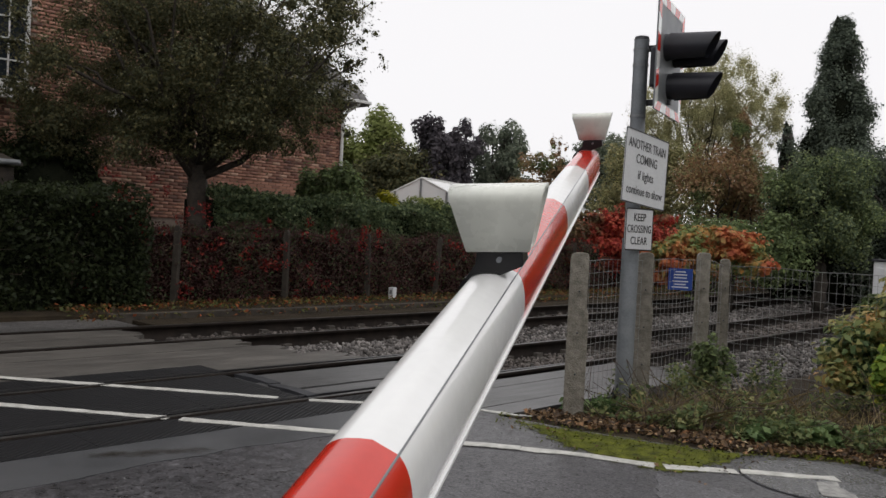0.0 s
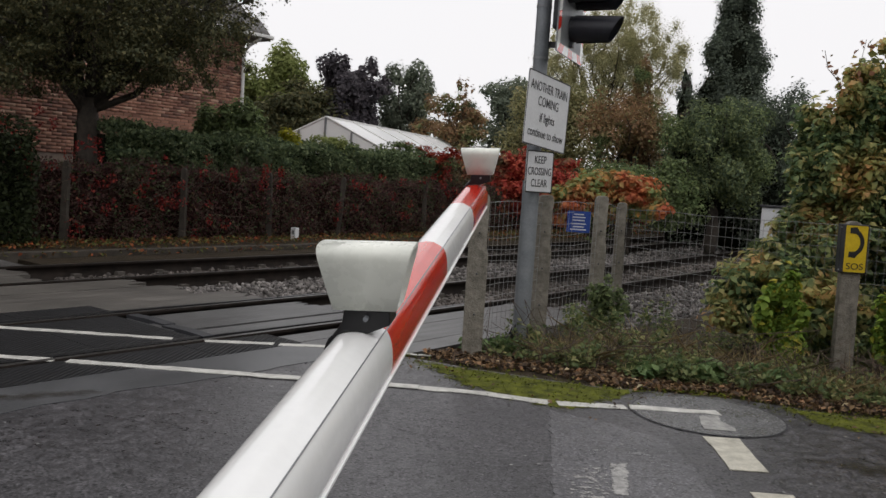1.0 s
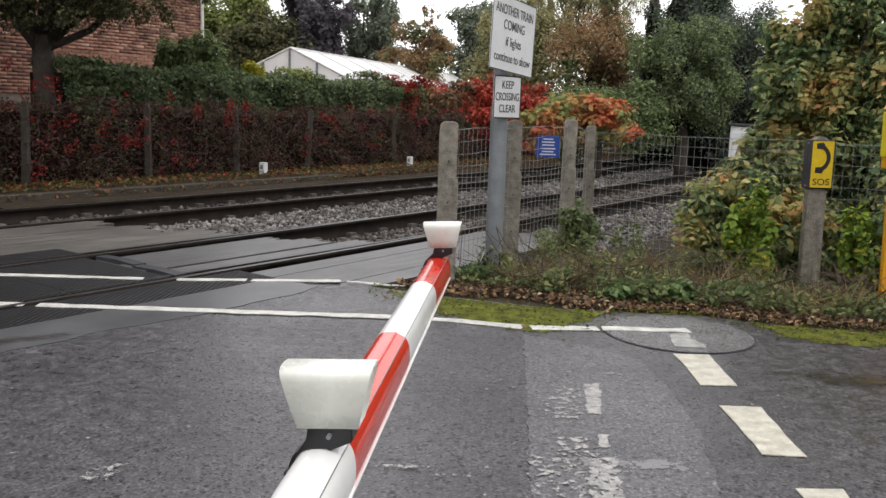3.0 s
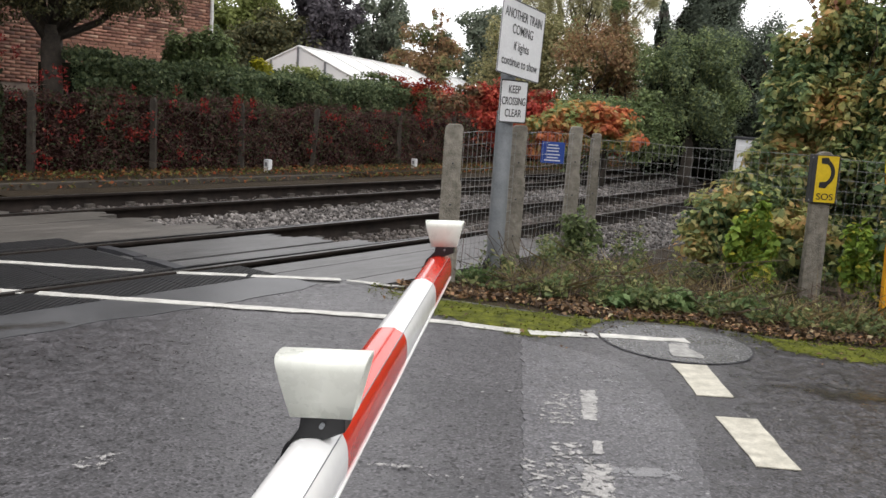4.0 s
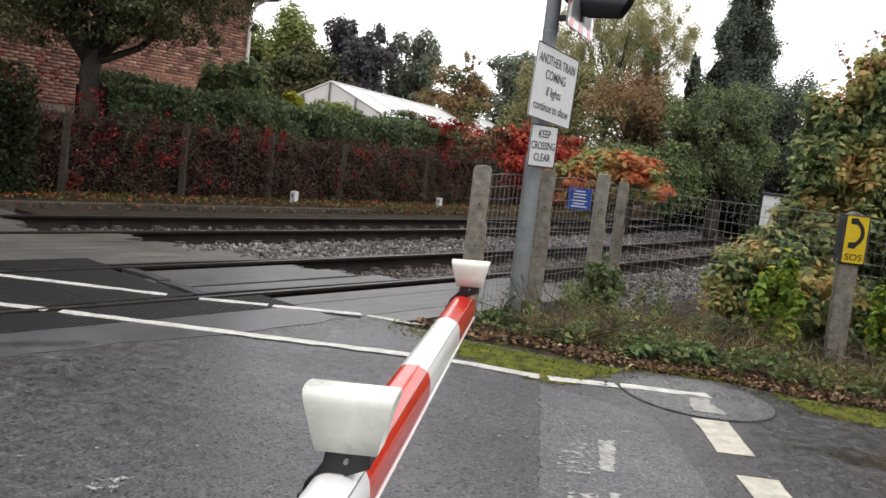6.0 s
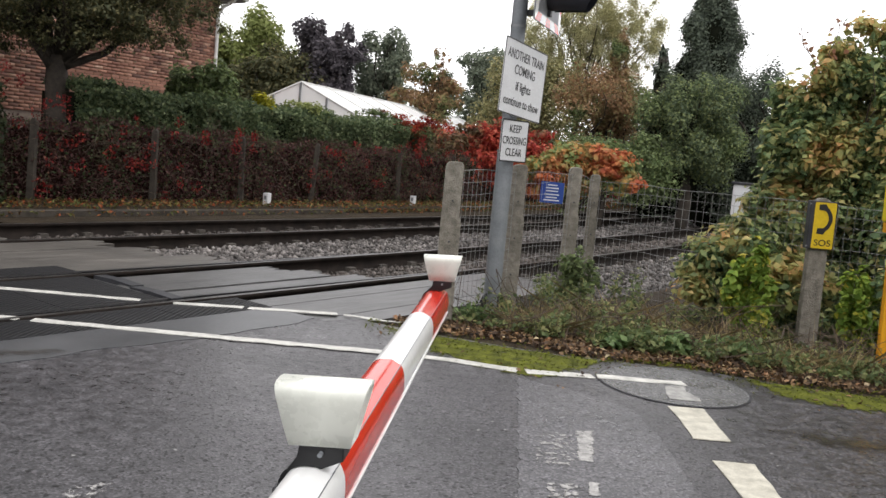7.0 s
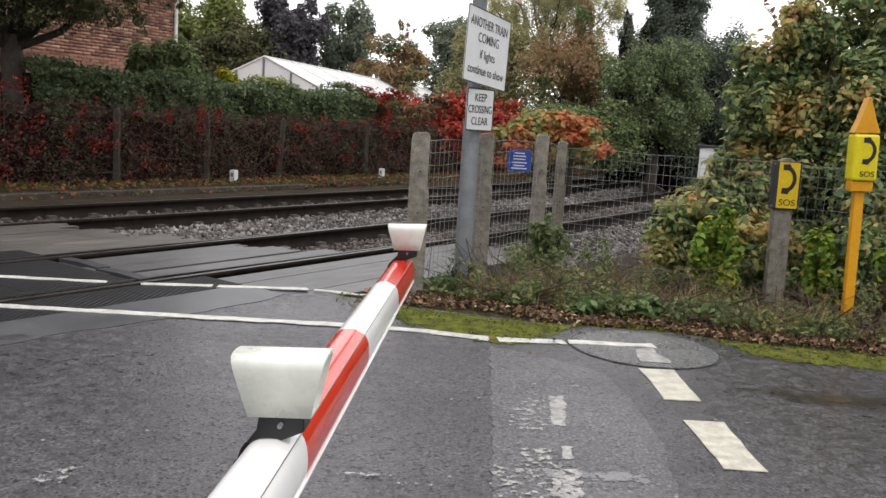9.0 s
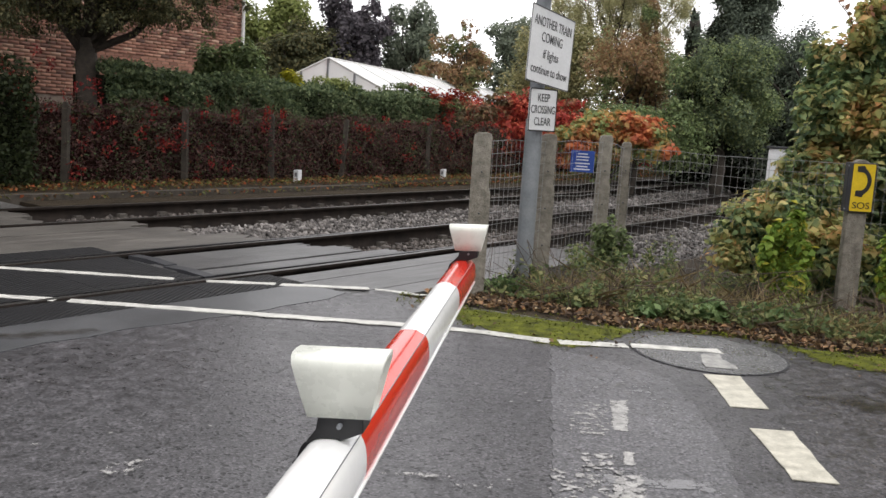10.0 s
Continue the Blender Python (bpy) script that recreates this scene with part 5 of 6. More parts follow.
def build_far_boundary():
    strip("verge_far", -13.6, -11.35, 5.9, 60, -0.02, 0.14, SOIL, "leaf strewn verge beyond the far rail", "verge", 30)
    strip("kerb", -12.2, -12.0, 5.6, 13.5, 0.07, 0.2, CONCRETE_DARK, "low brown concrete kerb beyond the far rail", "kerb", 6)
    strip("bank_far", -16.5, -12.2, -12, 60, 0.06, 0.2, SOIL, "dark soil under the hedge", "verge", 30)
    for a in (7.2, 9.5, 11.6, 13.65, 16.85, 19.3, 22.0):
        x, y, _ = on_track(a, FENCE_N + 0.08)
        root = group_root("boundary_post", Matrix.Translation((x, y, 0.03)) @ Matrix.Rotation(radians(RNG.normal() * 1.5), 4, "Y"))
        part("post", prism([(-0.055, -0.1), (0.055, -0.1), (0.05, 1.30), (0.02, 1.36), (-0.02, 1.36), (-0.05, 1.30)], 0.1, bevel=0.006), CONCRETE_DARK, root)
        tagged(root, "slender weathered concrete post in the overgrown boundary fence", "fence post", "boundary posts")
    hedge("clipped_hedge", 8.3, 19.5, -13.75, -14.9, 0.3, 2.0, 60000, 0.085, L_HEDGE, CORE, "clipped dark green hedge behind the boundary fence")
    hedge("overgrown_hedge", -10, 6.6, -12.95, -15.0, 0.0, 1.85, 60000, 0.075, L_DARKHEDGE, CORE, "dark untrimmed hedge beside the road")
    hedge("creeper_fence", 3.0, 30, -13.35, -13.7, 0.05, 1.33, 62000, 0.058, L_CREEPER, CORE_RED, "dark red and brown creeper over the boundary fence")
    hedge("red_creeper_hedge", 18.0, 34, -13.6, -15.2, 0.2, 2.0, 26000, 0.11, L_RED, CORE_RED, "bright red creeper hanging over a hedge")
    # low dark lean-to added behind the hedge to fill the shaded brick, with a pale gutter
    m = Matrix(((U2[0], -N2[0], 0, -10.6), (U2[1], -N2[1], 0, 12.2), (0, 0, 1, 0), (0, 0, 0, 1)))
    shed = group_root("garden_shed", m)
    part("lean_to_body", box((3.6, 1.6, 2.25), Matrix.Translation((-0.75, 0.95, 1.125)), 0.01), BARK, shed, "dark block that fills the shaded stretch")
    part("lean_to_roof", prism([(0.05, 2.26), (1.85, 2.6), (1.85, 2.66), (0.05, 2.32)], 3.8, Matrix.Translation((1.15, 0, 0)) @ Matrix.Rotation(radians(90), 4, "Z")), CONCRETE_DARK, shed)
    bm = bmesh.new()
    stick(bm, [(-2.6, 0.06, 2.29), (1.1, 0.06, 2.32)], 0.05, 0.05, 10)
    part("gutter", bm, SIGN_BACK, shed, "pale grey gutter")
    tagged(shed, "low dark lean-to with a pale gutter, added behind the hedge to fill the shaded stretch", "shed")
    # bare stems and scarlet sprays in the creeper
    bm = bmesh.new()
    g = np.random.default_rng(11)
    for _ in range(900):
        a = g.uniform(4, 24)
        z = g.uniform(0.15, 1.4)
        p = Vector(on_track(a, FENCE_N + 0.1 + g.normal() * 0.05, z))
        q = p + Vector((U2[0] * g.normal() * 0.4, U2[1] * g.normal() * 0.4, g.normal() * 0.25))
        limb(bm, p, q, 0.005, 0.002, g, 0.2, 3)
    tagged(part("creeper_stems", bm, TWIG), "tangled bare brown creeper stems on the fence", "creeper", kind="stuff")
    sprays = []
    for a, z, k in ((6.0, 1.75, 9), (6.6, 1.55, 9), (7.3, 1.3, 9), (8.1, 0.95, 6), (9.2, 1.25, 8), (8.7, 0.8, 6), (11.3, 1.25, 8), (14.6, 1.2, 7), (13.9, 0.6, 4), (16.0, 0.8, 4), (7.4, 0.3, 6), (9.8, 0.2, 5), (17.4, 1.4, 8), (18.6, 1.6, 9), (5.2, 0.4, 5)):
        for _ in range(k):
            x, y, _z = on_track(a + RNG.normal() * 0.55, FENCE_N + 0.18 + RNG.normal() * 0.05)
            sprays.append((x, y, z + RNG.normal() * 0.2, 0.10, 0.10, 0.11))
    pts, d = cloud_points(sprays, 2300)
    tagged(link("scarlet_creeper", leaf_mesh("scarlet_creeper", pts, 0.055, droop=0.6), L_SCARLET), "scarlet sprays of creeper leaves on the fence", "creeper", kind="stuff")
    # fallen leaves and grass on the far verge
    k = 9000
    a, n = RNG.uniform(5, 34, k), RNG.uniform(-13.3, -11.9, k)
    xy = a[:, None] * U2 + (n - 0.00185 * a * a)[:, None] * N2
    z = np.where(n < -12.2, 0.08, 0.0) + RNG.random(k) * 0.07
    tagged(link("far_verge_litter", leaf_mesh("far_verge_litter", np.c_[xy, z], 0.07, flat=0.5), L_VERGE), "fallen russet leaves and moss below the hedge", "leaf litter", kind="stuff")
    for a, n, s in ((12.05, -12.9, 1.0), (17.15, -12.9, 0.95)):
        x, y, _ = on_track(a, n)
        m = group_root("marker_box", Matrix.Translation((x, y, 0.06)) @ Matrix.Rotation(radians(-25), 4, "Z"))
        part("case", box((0.125 * s, 0.12 * s, 0.25 * s), Matrix.Translation((0, 0, 0.13 * s)), 0.012), SIGN_WHITE, m)
        part("dark_label", box((0.06 * s, 0.002, 0.08 * s), Matrix.Translation((0, -0.0615 * s, 0.16 * s))), SIGN_BACK, m)
        part("foot", box((0.1 * s, 0.1 * s, 0.08), Matrix.Translation((0, 0, -0.03))), DARK_STEEL, m)
        tagged(m, "small white lineside box on the verge", "box", "lineside boxes")


def build_house():
    """Brick house behind the hedge; its front runs along the track."""
    base = U2 * 15.03 + N2 * -18.7
    ang = math.atan2(-U2[1], -U2[0])
    m = Matrix.Translation((base[0], base[1], 0)) @ Matrix.Rotation(ang, 4, "Z")
    house = group_root("brick_house", m)
    LEN, DEEP, EAVE = 17.0, 8.0, 4.95
    # local x runs away from the corner along the front, local -y is towards the hedge side
    opens = [(5.62, 6.66, 3.78, 4.78, 0), (8.5, 9.9, 4.05, 5.75, 1)]
    wall = part("wall", box((LEN, 0.3, EAVE), Matrix.Translation((LEN / 2, -0.15 - 0.03, EAVE / 2))), MORTAR, house, "brick front wall")
    part("side_wall", box((0.3, DEEP, EAVE), Matrix.Translation((0.15, -DEEP / 2 - 0.36, EAVE / 2))), BRICK, house)
    part("wing_wall", box((12.6, 0.3, 7.6), Matrix.Translation((10.9, 0.19, 3.8))), MORTAR, house, "taller brick wing wall")
    # bricks in courses
    me = bpy.data.meshes.new("brick")
    bm = box((0.215, 0.05, 0.065), bevel=0.004, seg=1)
    bm.to_mesh(me), bm.free()
    me.materials.append(BRICK)
    V, F, k = [], [], 0
    cube = np.array([(x, yy, z) for x in (-.5, .5) for yy in (-.5, .5) for z in (-.5, .5)])
    quads = np.array([(0, 1, 3, 2), (4, 6, 7, 5), (0, 4, 5, 1), (2, 3, 7, 6), (0, 2, 6, 4), (1, 5, 7, 3)])
    count = 0
    for r in range(int(EAVE / 0.075)):
        z = 0.04 + r * 0.075
        for c in range(int(LEN / 0.225) - 1):
            x = 0.12 + c * 0.225 + (0.1125 if r % 2 else 0)
            if any(x0 - 0.1 < x < x1 + 0.1 and z0 - 0.05 < z < z1 + 0.05 for x0, x1, z0, z1, _ in opens):
                continue
            if z < 1.5:
                continue
            if 1.9 < z < 2.9 and 0.2 < x < 7.5 and count < 300:
                ob = new("brick", me)
                ob.parent = wall
                ob.location = (x, -0.008 + RNG.normal() * 0.002, z)
                count += 1
                continue
            V.append(cube * (0.213, 0.05, 0.063) + (x, -0.008 + RNG.normal() * 0.002, z))
            F.append(quads + k)
            k += 8
    for r in range(int(7.5 / 0.075)):
        z = 0.04 + r * 0.075
        for c in range(55):
            x = 4.72 + c * 0.225 + (0.1125 if r % 2 else 0)
            if z < 1.5 or (8.4 < x < 10.0 and 4.0 < z < 5.8) or (5.52 < x < 6.76 and 3.73 < z < 4.83):
                continue
            V.append(cube * (0.213, 0.05, 0.063) + (x, 0.335 + RNG.normal() * 0.002, z))
            F.append(quads + k)
            k += 8
    rest = link("brickwork", fast_mesh("brickwork", np.concatenate(V), np.concatenate(F)), BRICK_ISLE, wall)
    tagged(rest, kind="stuff")
    for x0, x1, z0, z1, big in opens:
        w, h = x1 - x0, z1 - z0
        off = 0.345
        f = part("window", box((w, 0.02, h), Matrix.Translation((x0 + w / 2, off + 0.006, z0 + h / 2))), PANE, house, "dark small-paned window")
        bm = bmesh.new()
        for x in (x0, x1):
            box((0.07, 0.07, h + 0.07), Matrix.Translation((x, off + 0.03, z0 + h / 2)), bm=bm)
        for z in (z0, z1):
            box((w + 0.07, 0.07, 0.07), Matrix.Translation((x0 + w / 2, off + 0.031, z)), bm=bm)
        part("window_frame", bm, FRAME_WHITE, f)
        for i in range(1, 3 + big):
            part("glazing_bar", box((0.03, 0.03, h), Matrix.Translation((x0 + w * i / (3 + big), off + 0.025, z0 + h / 2))), FRAME_WHITE, f)
        for i in range(1, 3 + big):
            part("glazing_bar", box((w, 0.028, 0.03), Matrix.Translation((x0 + w / 2, off + 0.026, z0 + h * i / (3 + big)))), FRAME_WHITE, f)
        part("sill", box((w + 0.3, 0.24, 0.12 + 0.16 * big), Matrix.Translation((x0 + w / 2, off + 0.1, z0 - 0.1 - 0.1 * big)), 0.01), FRAME_WHITE, f, "white painted sill")
    # hipped roof with overhanging eaves
    e = 0.45
    bm = bmesh.new()
    c = [(-e, e), (5.0, e), (5.0, -DEEP - e), (-e, -DEEP - e)]
    lo = [bm.verts.new((x, yy, EAVE)) for x, yy in c]
    lo2 = [bm.verts.new((x, yy, EAVE - 0.12)) for x, yy in c]
    r1, r2 = bm.verts.new((2.6, -DEEP / 2, EAVE + 4.2)), bm.verts.new((5.0, -DEEP / 2, EAVE + 4.2))
    bm.faces.new((lo[0], lo[1], r2, r1)), bm.faces.new((lo[1], lo[2], r2)), bm.faces.new((lo[2], lo[3], r1, r2)), bm.faces.new((lo[3], lo[0], r1))
    for j in range(4):
        bm.faces.new((lo[j], lo[(j + 1) % 4], lo2[(j + 1) % 4], lo2[j]))
    bm.faces.new(lo2)
    roof = part("roof", bm, SLATE, house, "grey hipped roof")
    V, F, k = [], [], 0
    for r in range(11):
        t = r / 11
        x0 = -e + (2.6 + e) * t
        yy = e + (-DEEP / 2 - e) * t
        zz = EAVE + 4.2 * t
        span = 4.9 - x0
        nn = int(span / 0.3)
        for i in range(nn):
            x = x0 + span * (i + 0.5 + (0.25 if r % 2 else 0)) / nn
            pitch = math.atan2(4.2, DEEP / 2 + e)
            cc, ss = math.cos(pitch), math.sin(pitch)
            p = cube * (0.29, 0.62, 0.018)
            V.append(np.c_[p[:, 0] + x, yy - p[:, 1] * cc - p[:, 2] * -ss - 0.22, zz + p[:, 1] * ss + p[:, 2] * cc + 0.25])
            F.append(quads + k)
            k += 8
    tagged(link("roofing", fast_mesh("roofing", np.concatenate(V), np.concatenate(F)), SLATE, roof), kind="stuff")
    part("wing_roof", prism([(-6.7, 7.6), (6.7, 7.6), (0, 11.0)], DEEP + 1.0, Matrix.Translation((10.9, -DEEP - 0.5, 0))), SLATE, house)
    part("wing_side", box((0.3, DEEP, 7.6), Matrix.Translation((4.75, -DEEP / 2 + 0.02, 3.8))), BRICK, house)
    part("gutter", box((5.0, 0.11, 0.09), Matrix.Translation((2.0, e + 0.05, EAVE - 0.03)), 0.02), FRAME_WHITE, house, "white gutter")
    part("side_gutter", box((0.11, DEEP + 0.9, 0.09), Matrix.Translation((-e - 0.05, -DEEP / 2, EAVE - 0.03)), 0.02), FRAME_WHITE, house)
    bm = tube(0.045, 0.045, EAVE - 0.5, 12, Matrix.Translation((0.10, 0.08, 0)))
    stick(bm, [(0.10, 0.08, EAVE - 0.5), (0.05, 0.2, EAVE - 0.3), (-0.1, e, EAVE - 0.12), (-0.1, e + 0.02, EAVE - 0.05)], 0.045, 0.045, 10)
    part("downpipe", bm, FRAME_WHITE, house, "white downpipe at the corner")
    tagged(house, "old red brick house with white windows behind the hedge", "house")


def build_greenhouse():
    a, b = Vector((-6.6, 29.3, 0)), Vector((-1.95, 47.0, 0))
    d = (b - a).normalized()
    s = Vector((d.y, -d.x, 0))
    m = Matrix(((d.x, s.x, 0, a.x), (d.y, s.y, 0, a.y), (0, 0, 1, 0), (0, 0, 0, 1)))
    root = group_root("greenhouse", m)
    L, W, RIDGE, EAVE = (b - a).length, 2.0, 3.32, 2.42
    for k, sgn in enumerate((1, -1)):
        n = 9
        for i in range(n):
            x0, x1 = L * i / n + 0.03, L * (i + 1) / n - 0.03
            bm = bmesh.new()
            lo, hi = (sgn * W, EAVE), (0.03 * sgn, RIDGE)
            vs = [bm.verts.new(p) for p in ((x0, lo[0], lo[1]), (x1, lo[0], lo[1]), (x1, hi[0], hi[1]), (x0, hi[0], hi[1]))]
            vs2 = [bm.verts.new(v.co - Vector((0, 0, 0.03))) for v in vs]
            bm.faces.new(vs), bm.faces.new(vs2[::-1])
            for j in range(4):
                bm.faces.new((vs[j], vs[(j + 1) % 4], vs2[(j + 1) % 4], vs2[j]))
            part("roof_panel", bm, GREENHOUSE, root)
        part("side_panel", box((L, 0.04, EAVE), Matrix.Translation((L / 2, sgn * (W - 0.03), EAVE / 2))), GREENHOUSE, root)
        for i in range(0, n + 1):
            x = L * i / n
            bm = bmesh.new()
            stick(bm, [(x, sgn * W, EAVE + 0.02), (x, 0, RIDGE + 0.03)], 0.035, 0.035, 6)
            part("rafter", bm, FRAME_WHITE, root)
    part("ridge", box((L, 0.08, 0.06), Matrix.Translation((L / 2, 0, RIDGE + 0.03))), FRAME_WHITE, root)
    bm = prism([(-W, 0), (W, 0), (W, EAVE), (0, RIDGE), (-W, EAVE)], 0.05, Matrix.Rotation(radians(90), 4, "Z").inverted() @ Matrix.Translation((0, 0, 0)))
    part("gable", bm, GREENHOUSE, root)
    for y0 in (-1.0, 0.0, 1.0):
        part("gable_bar", box((0.05, 0.06, RIDGE - abs(y0) * 0.45), Matrix.Translation((-0.05, y0, (RIDGE - abs(y0) * 0.45) / 2))), SIGN_BACK, root)
    tagged(root, "long low greenhouse with whitewashed glass roof", "greenhouse")
    small = copy_thing(root, m @ Matrix.Translation((9.0, -4.06, 0.0)))
    tagged(small, "second whitewashed greenhouse beyond the first", "greenhouse")


def conifer(name, base, height, radius, leaves, label, seed):
    """A dense dark conifer: tiers of sprays that droop outwards."""
    g = np.random.default_rng(seed)
    blobs = []
    for i in range(150):
        t = g.random() ** 0.8
        r = radius * (1 - t) ** 0.7 * (0.75 + 0.25 * math.sin(t * 31)) + 0.1
        th = g.uniform(0, 6.28)
        k = 0.32 * radius * (1.05 - 0.7 * t)
        blobs.append((base[0] + math.cos(th) * r * 0.8, base[1] + math.sin(th) * r * 0.8, base[2] + 0.4 + t * (height - 0.5), k, k, k * 1.4))
    return tree(name, base, (base[0], base[1], base[2] + height * 0.93), blobs, leaves, 0.1, L_CONIFER, label, 0.22, 0, seed, "conifer", shell=0.3, rough=0.3,
                inner=[(base[0], base[1], base[2] + height * f, radius * w, radius * w, height * 0.2) for f, w in ((0.15, 0.62), (0.32, 0.5), (0.48, 0.4), (0.64, 0.27), (0.78, 0.15))])


def build_trees():
    # large tree in front of the house
    b = [x for x in lumps((-8.1, 14.9, 4.7), (3.9, 2.2, 2.7), 240, 0.15, 1.0, 3) if x[2] > 2.6]
    b += lumps((-9.6, 14.6, 3.2), (1.7, 1.0, 0.9), 60, 0.2, 1.0, 15)
    b += lumps((-7.2, 14.4, 3.4), (2.4, 1.2, 0.8), 60, 0.2, 1.0, 13)
    b += lumps((-5.7, 15.1, 3.5), (0.9, 0.8, 1.0), 44, 0.2, 1.0, 16)
    b += lumps((-5.6, 15.6, 5.0), (1.2, 0.8, 1.1), 44, 0.17, 1.0, 4)
    wisps = [x for x in lumps((-4.75, 15.2, 4.9), (0.7, 0.5, 0.85), 26, 0.13, 1.0, 17)]
    tree("garden_tree", (-7.55, 14.9, 0), (-7.6, 14.8, 2.5), [x for x in b if -11.0 < x[0] < -4.9] + wisps, 175000, 0.058, L_TREE, "broad olive brown tree leaning over the hedge before the house", 0.2, 46, 5, shell=0.05)
    # dark shrub added to fill the shaded stretch before the house
    tree("evergreen_shrub", (-10.6, 14.3, 0), (-10.6, 14.3, 1.4), lumps((-10.5, 14.3, 2.1), (1.5, 0.6, 1.1), 50, 0.28, 0.95, 18), 16000, 0.075, L_DARKHEDGE, "dense dark evergreen shrub behind the hedge", 0.06, 10, 19, "shrub", inner=[(-10.5, 14.35, 1.7, 1.15, 0.4, 1.1)])
    bush = lumps((-6.0, 17.6, 1.95), (0.75, 0.7, 0.95), 40, 0.3, 0.9, 8)
    tree("garden_shrub", (-6.0, 17.6, 0), (-6.0, 17.6, 1.2), bush, 9000, 0.10, L_BUSH, "tall leafy green shrub beside the house", 0.05, 12, 6, "shrub")
    tree("yellow_shrub", (-5.2, 19.3, 0), (-5.2, 19.3, 1.4), lumps((-5.15, 19.3, 1.95), (0.55, 0.4, 0.42), 16, 0.35, 0.9, 9), 3600, 0.09, L_YELLOW, "bright yellow shrub above the hedge", 0.04, 6, 7, "shrub")
    tree("garden_shrub", (-4.3, 19.8, 0), (-4.3, 19.8, 1.4), lumps((-4.4, 19.9, 1.8), (0.7, 0.5, 0.45), 16, 0.35, 0.9, 12), 4000, 0.08, L_YELLOWGREEN, "pale green shrub above the hedge", 0.04, 6, 8, "shrub")
    # thin sprays above the hedge in front of the greenhouse
    tree("garden_shrub", (-2.9, 22.5, 0), (-2.9, 22.5, 1.5), lumps((-2.7, 22.7, 2.1), (1.5, 0.4, 0.3), 30, 0.25, 1.0, 14), 3200, 0.07, L_REDGREEN, "straggling red and green shrub against the greenhouse", 0.04, 14, 8, "shrub")
    # skyline
    tree("yellow_green_tree", (-12.3, 43.5, 0), (-12.3, 43.5, 3.5), lumps((-12.3, 43.5, 5.4), (2.2, 2.2, 2.1), 60, 0.26, 0.9, 21), 15000, 0.20, L_YELLOWGREEN, "yellow green tree on the skyline", 0.25, 14, 9)
    tree("olive_tree", (-10.6, 41.5, 0), (-10.6, 41.5, 2.6), lumps((-10.8, 41.5, 4.0), (2.6, 1.8, 2.0), 50, 0.3, 0.9, 22), 13000, 0.20, L_TREE, "dull olive tree beyond the greenhouse", 0.2, 12, 10)
    tree("purple_tree", (-8.2, 42, 0), (-8.2, 42, 3.2), lumps((-8.2, 42, 5.6), (1.6, 1.6, 2.0), 46, 0.24, 1.0, 23) + lumps((-8.2, 42, 3.6), (2.2, 1.6, 1.4), 24, 0.3, 0.9, 33), 15000, 0.22, L_PURPLE, "dark purple leaved tree on the skyline", 0.22, 20, 11)
    tree("grey_green_tree", (-5.7, 44.5, 0), (-5.7, 44.5, 3.5), lumps((-5.6, 44.5, 5.3), (1.9, 1.6, 2.3), 56, 0.23, 1.0, 24), 11000, 0.19, L_GREYGREEN, "grey green tree on the skyline", 0.2, 18, 12)
    tree("russet_tree", (-3.4, 41, 0), (-3.4, 41, 2.6), lumps((-3.2, 41, 4.0), (1.9, 1.5, 1.5), 36, 0.26, 1.0, 25), 6500, 0.17, L_BROWN, "thin russet tree behind the greenhouse", 0.12, 16, 13)
    tree("spindly_tree", (-2.7, 40.5, 0), (-2.7, 40.5, 3.0), lumps((-2.7, 40.5, 5.0), (0.5, 0.4, 1.4), 20, 0.2, 1.0, 26), 500, 0.14, L_BROWN, "spindly half bare young tree", 0.06, 16, 14)
    tree("grey_green_tree", (-0.5, 48, 0), (-0.5, 48, 4), lumps((-0.4, 48, 5.2), (2.8, 2, 2.4), 66, 0.24, 1.0, 27), 14000, 0.2, L_GREYGREEN, "grey green tree with an open crown", 0.25, 22, 15)
    veil = [(x, y, z, rx, ry, rz * 1.5) for x, y, z, rx, ry, rz in lumps((3.4, 33, 6.3), (2.7, 1.8, 2.2), 240, 0.15, 1.0, 28) + lumps((1.5, 33, 5.4), (1.2, 1.2, 2.4), 90, 0.18, 1.0, 38)]
    tree("willow", (2.9, 33, 0), (3.0, 33, 4.0), veil, 95000, 0.062, L_BIRCH, "pale yellow willow with thin open branches", 0.11, 36, 16, shell=0.05)
    tree("rusty_tree", (3.3, 27, 0), (3.3, 27, 1.8), lumps((3.3, 27, 3.2), (1.6, 1.4, 1.7), 60, 0.25, 0.9, 29), 17000, 0.10, L_BROWN, "rusty brown autumn tree", 0.12, 24, 17)
    tree("rusty_tree", (3.55, 27.2, 0), (3.55, 27.2, 3), lumps((3.6, 27.2, 4.75), (0.35, 0.35, 0.95), 14, 0.35, 0.9, 30), 2200, 0.09, L_BROWN, "narrow rusty brown treetop behind", 0.06, 8, 18)
    tree("olive_tree", (0.9, 31, 0), (0.9, 31, 1.5), lumps((1.2, 31, 2.9), (2.0, 1.2, 2.4), 90, 0.22, 0.95, 55), 26000, 0.11, L_OLIVE, "pale olive tree behind the sumac", 0.12, 20, 56)
    conifer("tall_conifer", (7.7, 33.5, 0), 9.9, 2.4, 130000, "tall dense dark conifer", 31)
    conifer("dark_conifer", (5.3, 29.5, 0), 5.6, 0.9, 9000, "small dark conifer beside a tree", 32)
